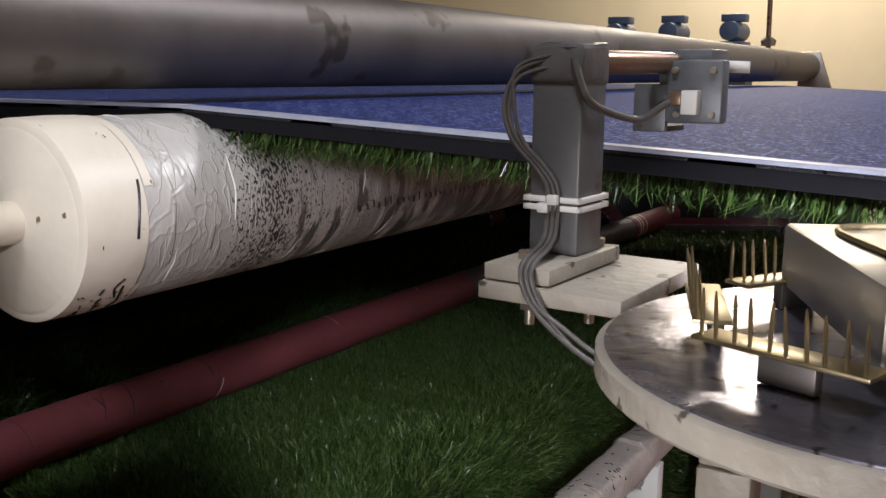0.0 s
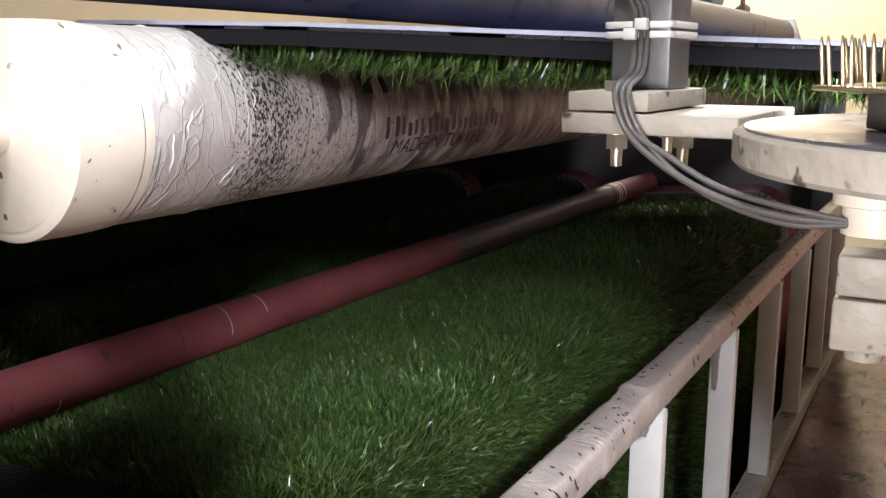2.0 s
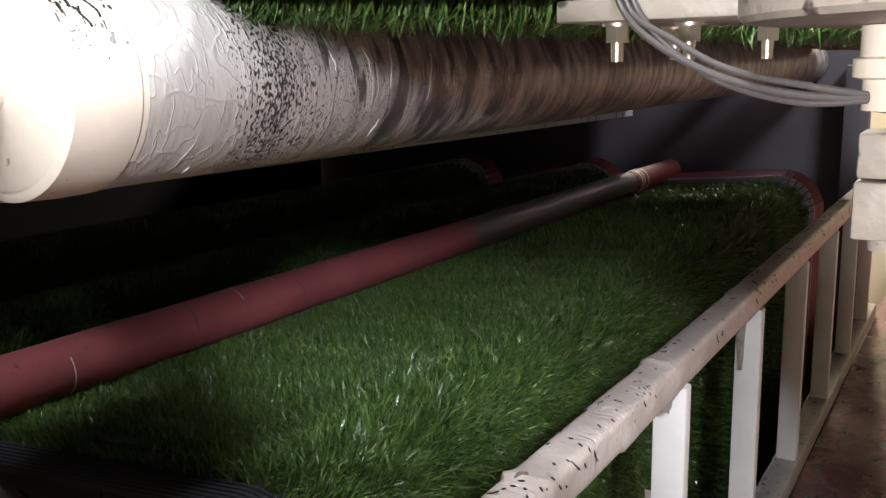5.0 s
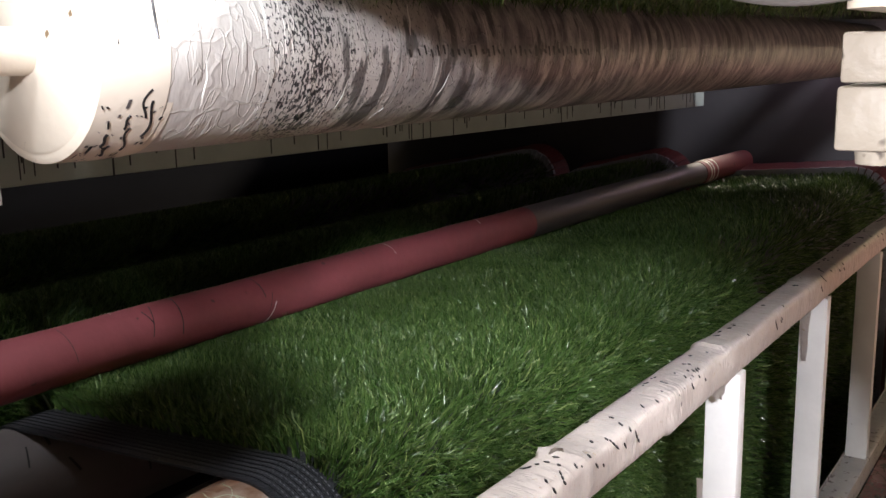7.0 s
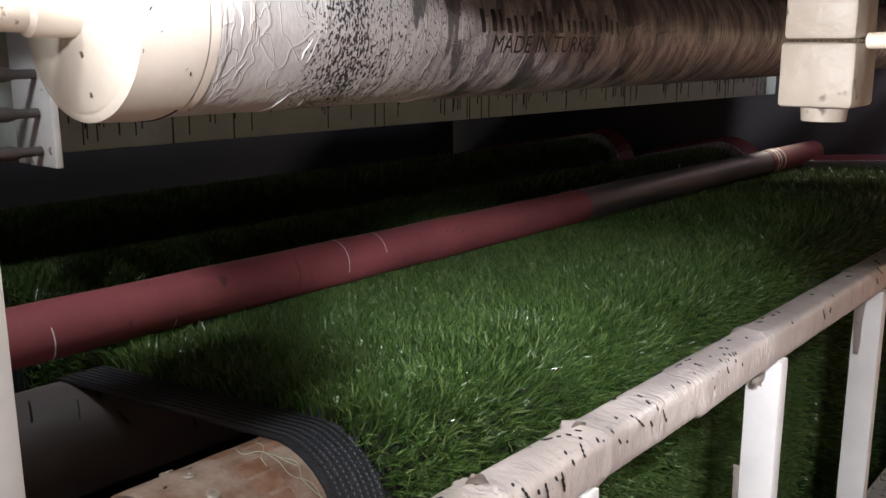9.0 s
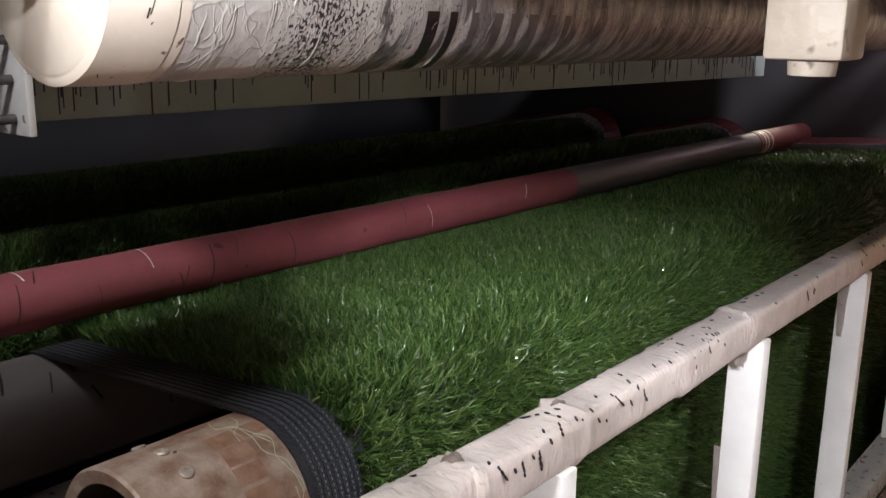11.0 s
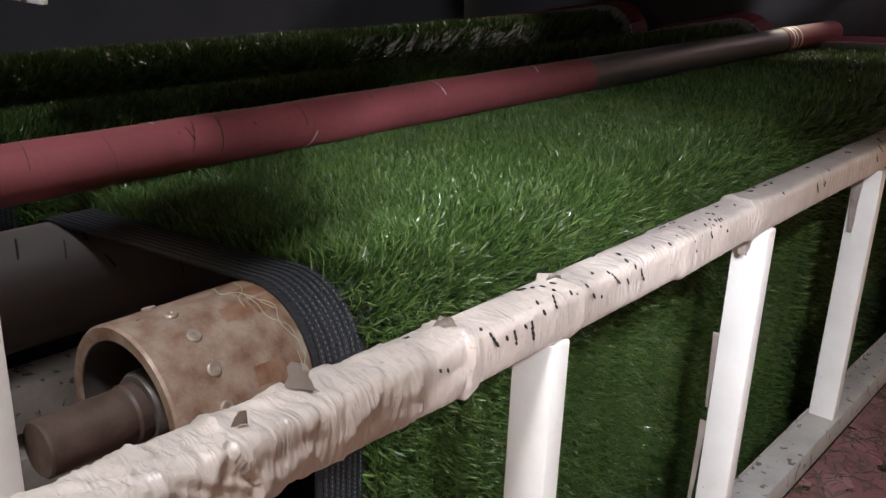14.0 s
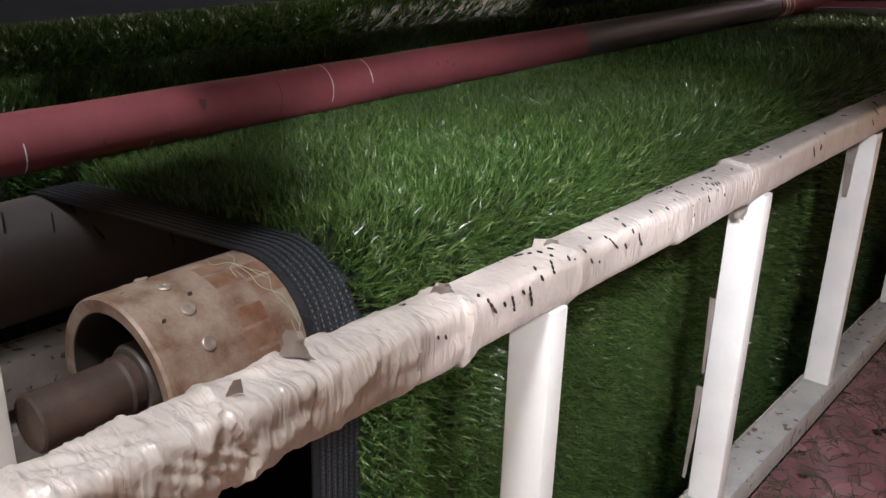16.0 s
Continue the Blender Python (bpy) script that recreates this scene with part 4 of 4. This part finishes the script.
def build_pins():
    ch = thing("pin_chain", "brass pin plates with upright needles circling on the disc", "pin chain", pose(*WHEEL))
    pin = mesh_of(lathe([(0.0009, 0.0), (0.00085, 0.014), (0.0004, 0.0185), (0.0, 0.019)], 7, axis="z"), "pin", 40)
    pin.materials.append(M["brass"])
    rnd = random.Random(5)
    for k in range(7):
        link = bx(-0.0095, 0.007, -0.036, 0.036, 0.0145, 0.0165, 0.0005)
        pl = part("plate", link, "brass", ch)
        pl.matrix_basis = pose(0, 0, 0, 0, 0, 10 + k * 360 / 7) @ pose(-0.09, 0, 0, 0, 0, 9)
        part("riser", bx(0.0, 0.006, -0.012, 0.012, 0.001, 0.0143, 0.001), "dark_steel", pl)
        for i in range(10):
            ob = new("pin", pin)
            ob.parent = pl
            ob.matrix_basis = pose(-0.0075 + 0.0012 * (i % 2), -0.0335 + 0.0074 * i, 0.0166, rnd.uniform(-3, 3), rnd.uniform(-8, -2), 0)
    return ch


pin_chain = build_pins()


def build_chain_cover():
    b = thing("chain_cover", "satin steel box housing with brass screws above the disc", "machine housing", pose(0.4445, 0.7675, 1.2905, 0, 0, 24.3))
    part("shell", bx(0.0, 0.11, -0.074, 0.074, 0.0105, 0.042, 0.0025), "satin", b, "satin steel cover")
    part("leg", bx(0.04, 0.07, -0.02, 0.02, 0.0, 0.0104, 0.001), "dark_steel", b)
    part("edge_wire", tube([(0.003, -0.0758, 0.012), (0.003, -0.0758, 0.036), (0.006, -0.074, 0.0434), (0.02, -0.03, 0.0436), (0.02, 0.05, 0.0436), (0.08, 0.055, 0.0436)], 0.0016), "brass", b)
    for x, y in ((0.045, 0.01), (0.075, -0.015), (0.06, 0.04)):
        bm = lathe([(0.0, 0.0), (0.0085, 0.0005), (0.0085, 0.0035), (0.0055, 0.004), (0.0055, 0.009), (0.0, 0.0095)], 16, axis="z")
        part("knurled_screw", bm, "brass", b).matrix_basis = pose(x, y, 0.0422)
    return b


build_chain_cover()

# ---- behind the roller and under the turf ----


def build_beam():
    b = thing("drip_beam", "pale green cross beam streaked with black adhesive drips", "beam", FALL @ pose(-1.32, 0, 0))
    part("plate", bx(-0.02, 0.0, 1.28, 5.6, 0.995, 1.3, 0.004), "beam", b)
    rnd = random.Random(9)
    for i in range(120):
        y = 1.35 + 4.1 * rnd.random() ** 1.4
        ln = rnd.uniform(0.02, 0.1)
        bm = bx(0.0005, 0.0025, y, y + rnd.uniform(0.0018, 0.0038), 1.09 - ln, 1.15, 0.0005)
        part("drip", bm, "black_mark", b)
    e = thing("end_fitting", "white plate with blue air hoses and valves", "valve plate", pose(-1.1, 1.25, 0.99))
    part("plate", bx(-0.14, 0.0, 0.06, 0.075, 0.0, 0.3, 0.003), "white_paint", e)
    for z in (0.03, 0.1, 0.17):
        part("fitting", lathe([(0.0, -0.03), (0.012, -0.029), (0.014, 0.0), (0.009, 0.02), (0.009, 0.058), (0.0, 0.059)], 14), "dark_steel", e).matrix_basis = pose(-0.045, 0, z)
    part("hose", tube([(-0.16, -0.03, 0.13), (-0.1, -0.05, 0.12), (-0.06, -0.05, 0.15), (-0.05, -0.05, 0.2), (-0.09, -0.04, 0.24), (-0.17, -0.02, 0.25)], 0.005), "hose", e)
    part("hose", tube([(-0.16, -0.03, 0.17), (-0.1, -0.045, 0.17), (-0.07, -0.05, 0.19), (-0.1, -0.04, 0.21), (-0.17, -0.02, 0.215)], 0.005), "hose", e)


build_beam()


def build_frames():
    s = thing("guard_post", "white painted upright guard post", "post", pose(-0.468, 0.84, 0))
    part("upright", bx(-0.02, 0.03, 0.0, 0.04, -1.199, 1.3, 0.003), "white_paint", s)
    f = thing("side_frame", "dark grey steel side frame of the machine", "machine frame")
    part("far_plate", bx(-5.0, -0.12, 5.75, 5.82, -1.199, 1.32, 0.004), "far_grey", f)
    # Two unseen covers added to stop room light leaking in from above.
    part("far_light_stop", bx(-5.0, -1.2, 5.17, 5.745, 1.295, 1.31, 0.002), "pit", f)
    part("top_light_stop", bx(-5.0, -3.25, -0.5, 5.745, 1.305, 1.33, 0.003), "pit", f)
    # Out-of-view plate added to keep the ceiling lamp off the deep left side.
    part("near_light_stop", bx(-5.0, -0.6, 0.62, 0.68, -1.199, 2.3, 0.004), "machine", f, "unseen plate added to shade the left of the machine")
    part("far_upright", bx(-0.2, -0.08, 5.62, 5.74, -1.199, 1.2, 0.006), "machine", f)
    # Its near-black colour holds the dark of the unlit machine interior.
    part("back_plate", bx(-3.7, -3.64, -0.5, 5.7, -1.199, 1.3, 0.004), "pit", f, "rear plate coloured near-black for the unlit depth")
    g = thing("low_frame", "pale frame beams with a grey roller under the turf", "machine frame", FALL)
    part("beam", bx(-0.93, -0.85, 0.7, 5.6, 0.325, 0.41, 0.004), "stained", g)
    part("beam", bx(-0.93, -0.83, 0.7, 5.6, 0.2, 0.29, 0.004), "stained", g)
    grey = part("grey_roller", lathe([(0.0, 0.75), (0.1, 0.752), (LOW[2], 0.76), (LOW[2], 3.0), (LOW[2], 5.5), (0.0, 5.502)], 48), "grimy", g, "streaked grey roller")
    grey.matrix_basis = pose(LOW[0], 0, LOW[1])
    rnd = random.Random(17)
    for k in range(16):
        a, y = rnd.uniform(-25, 60), rnd.uniform(1.0, 1.75)
        part("smear", patch(bmesh.new(), LOW[2] + 0.0006, a, a + rnd.uniform(8, 34), y, y + rnd.uniform(0.002, 0.006), 8, rnd.uniform(-0.02, 0.02)), "black_mark", grey, "black adhesive smear", None)
    part("foot", bx(-0.94, -0.82, 0.72, 0.82, -1.199, 0.1995), "white_paint", g)
    part("foot", bx(-0.94, -0.82, 5.4, 5.5, -1.199, 0.1995), "white_paint", g)
    part("motor_shelf", bx(-2.1, -0.75, 5.95, 6.15, 1.5, 1.58, 0.004), "machine", f, "grey shelf for the motors")
    part("shelf_leg", bx(-2.0, -1.9, 5.96, 6.14, -1.199, 1.499), "machine", f)
    part("shelf_leg", bx(-0.9, -0.8, 5.96, 6.14, -1.199, 1.499), "machine", f)
    m = thing("drive_motor", "blue-grey gear motor on the far machine frame", "motor", pose(-1.6, 6.05, 1.666), group="gear motors")
    part("housing", lathe([(0.0, -0.14), (0.055, -0.135), (0.06, 0.0), (0.06, 0.13), (0.0, 0.14)], 24), "motor", m)
    part("terminal_box", bx(-0.07, 0.07, -0.05, 0.05, 0.056, 0.1, 0.006), "motor", m)
    part("foot", bx(-0.07, 0.07, -0.12, 0.12, -0.085, -0.058, 0.004), "motor", m)
    copy_thing(m, pose(-1.26, 6.05, 1.666 - 0.0))
    copy_thing(m, pose(-0.9, 6.05, 1.666, 0, 0, 0))


build_frames()


def build_fibres():
    """Cut blades lying on the red floor."""
    rnd = random.Random(21)
    vs, fs = [], []
    for i in range(3000):
        x, y, a = 0.02 + 0.55 * rnd.random() ** 1.4, 1.5 + 3.5 * rnd.random() ** 1.5, rnd.uniform(0, 6.3)
        ln, bend = rnd.uniform(0.02, 0.075), rnd.uniform(-0.6, 0.6)
        k = len(vs)
        for j in range(4):
            t = j / 3
            b = a + bend * (t - 0.5) * 2
            px, py, z = x + math.cos(b) * ln * t, y + math.sin(b) * ln * t, -0.0325 + 0.004 * math.sin(t * 3) * rnd.random()
            w = 0.0012
            vs.extend([(px - math.sin(b) * w, py + math.cos(b) * w, z), (px + math.sin(b) * w, py - math.cos(b) * w, z + 0.0004)])
        fs.extend([(k + 2 * j, k + 2 * j + 1, k + 2 * j + 3, k + 2 * j + 2) for j in range(3)])
    me = bpy.data.meshes.new("cut_fibres")
    me.from_pydata(vs, [], fs)
    me.materials.append(M["straw"])
    tagged(new("cut_fibres", me), "cut turf fibres scattered on the red floor", "fibres", kind="stuff").matrix_basis = RAIL_FALL


build_fibres()


def motions():
    times = [0.5 * k for k in range(33)]
    spin = lambda x, y, z, rate, phase: [(t, pose(x, y, z) @ Matrix.Rotation(-radians(phase + rate * t), 4, "Y")) for t in times]
    walk(white_roller, [(t, leaning(-0.006) @ m) for t, m in spin(WHITE[0], 0.967, WHITE[1], -49.5, 0)])
    for ob, x, z, phase in ((drum, DRUM[0], DRUM[1], 4), (drum_2, -1.436, 0.578, 9), (drum_3, -2.2, 0.578, 2)):
        walk(ob, [(t, FALL @ m) for t, m in spin(x, 1.0, z, 47.0, phase)])
    walk(press_pipe, [(0.5 * k, pose(PIPE[0], 0.75, PIPE[1], -0.85) @ Matrix.Rotation(radians(104.0 * 0.5 * k), 4, "Y")) for k in range(33)])
    walk(pin_chain, [(t, pose(*WHEEL, 0, 0, -43.0 * t)) for t in times])
    for ob, s in strips:
        walk(ob, [(t, lower_pose(s + V * t)) for t in times])
    for ob, s in ups:
        walk(ob, [(t, upper_pose(s + V * t)) for t in (0, 4, 8, 12, 16)])


motions()
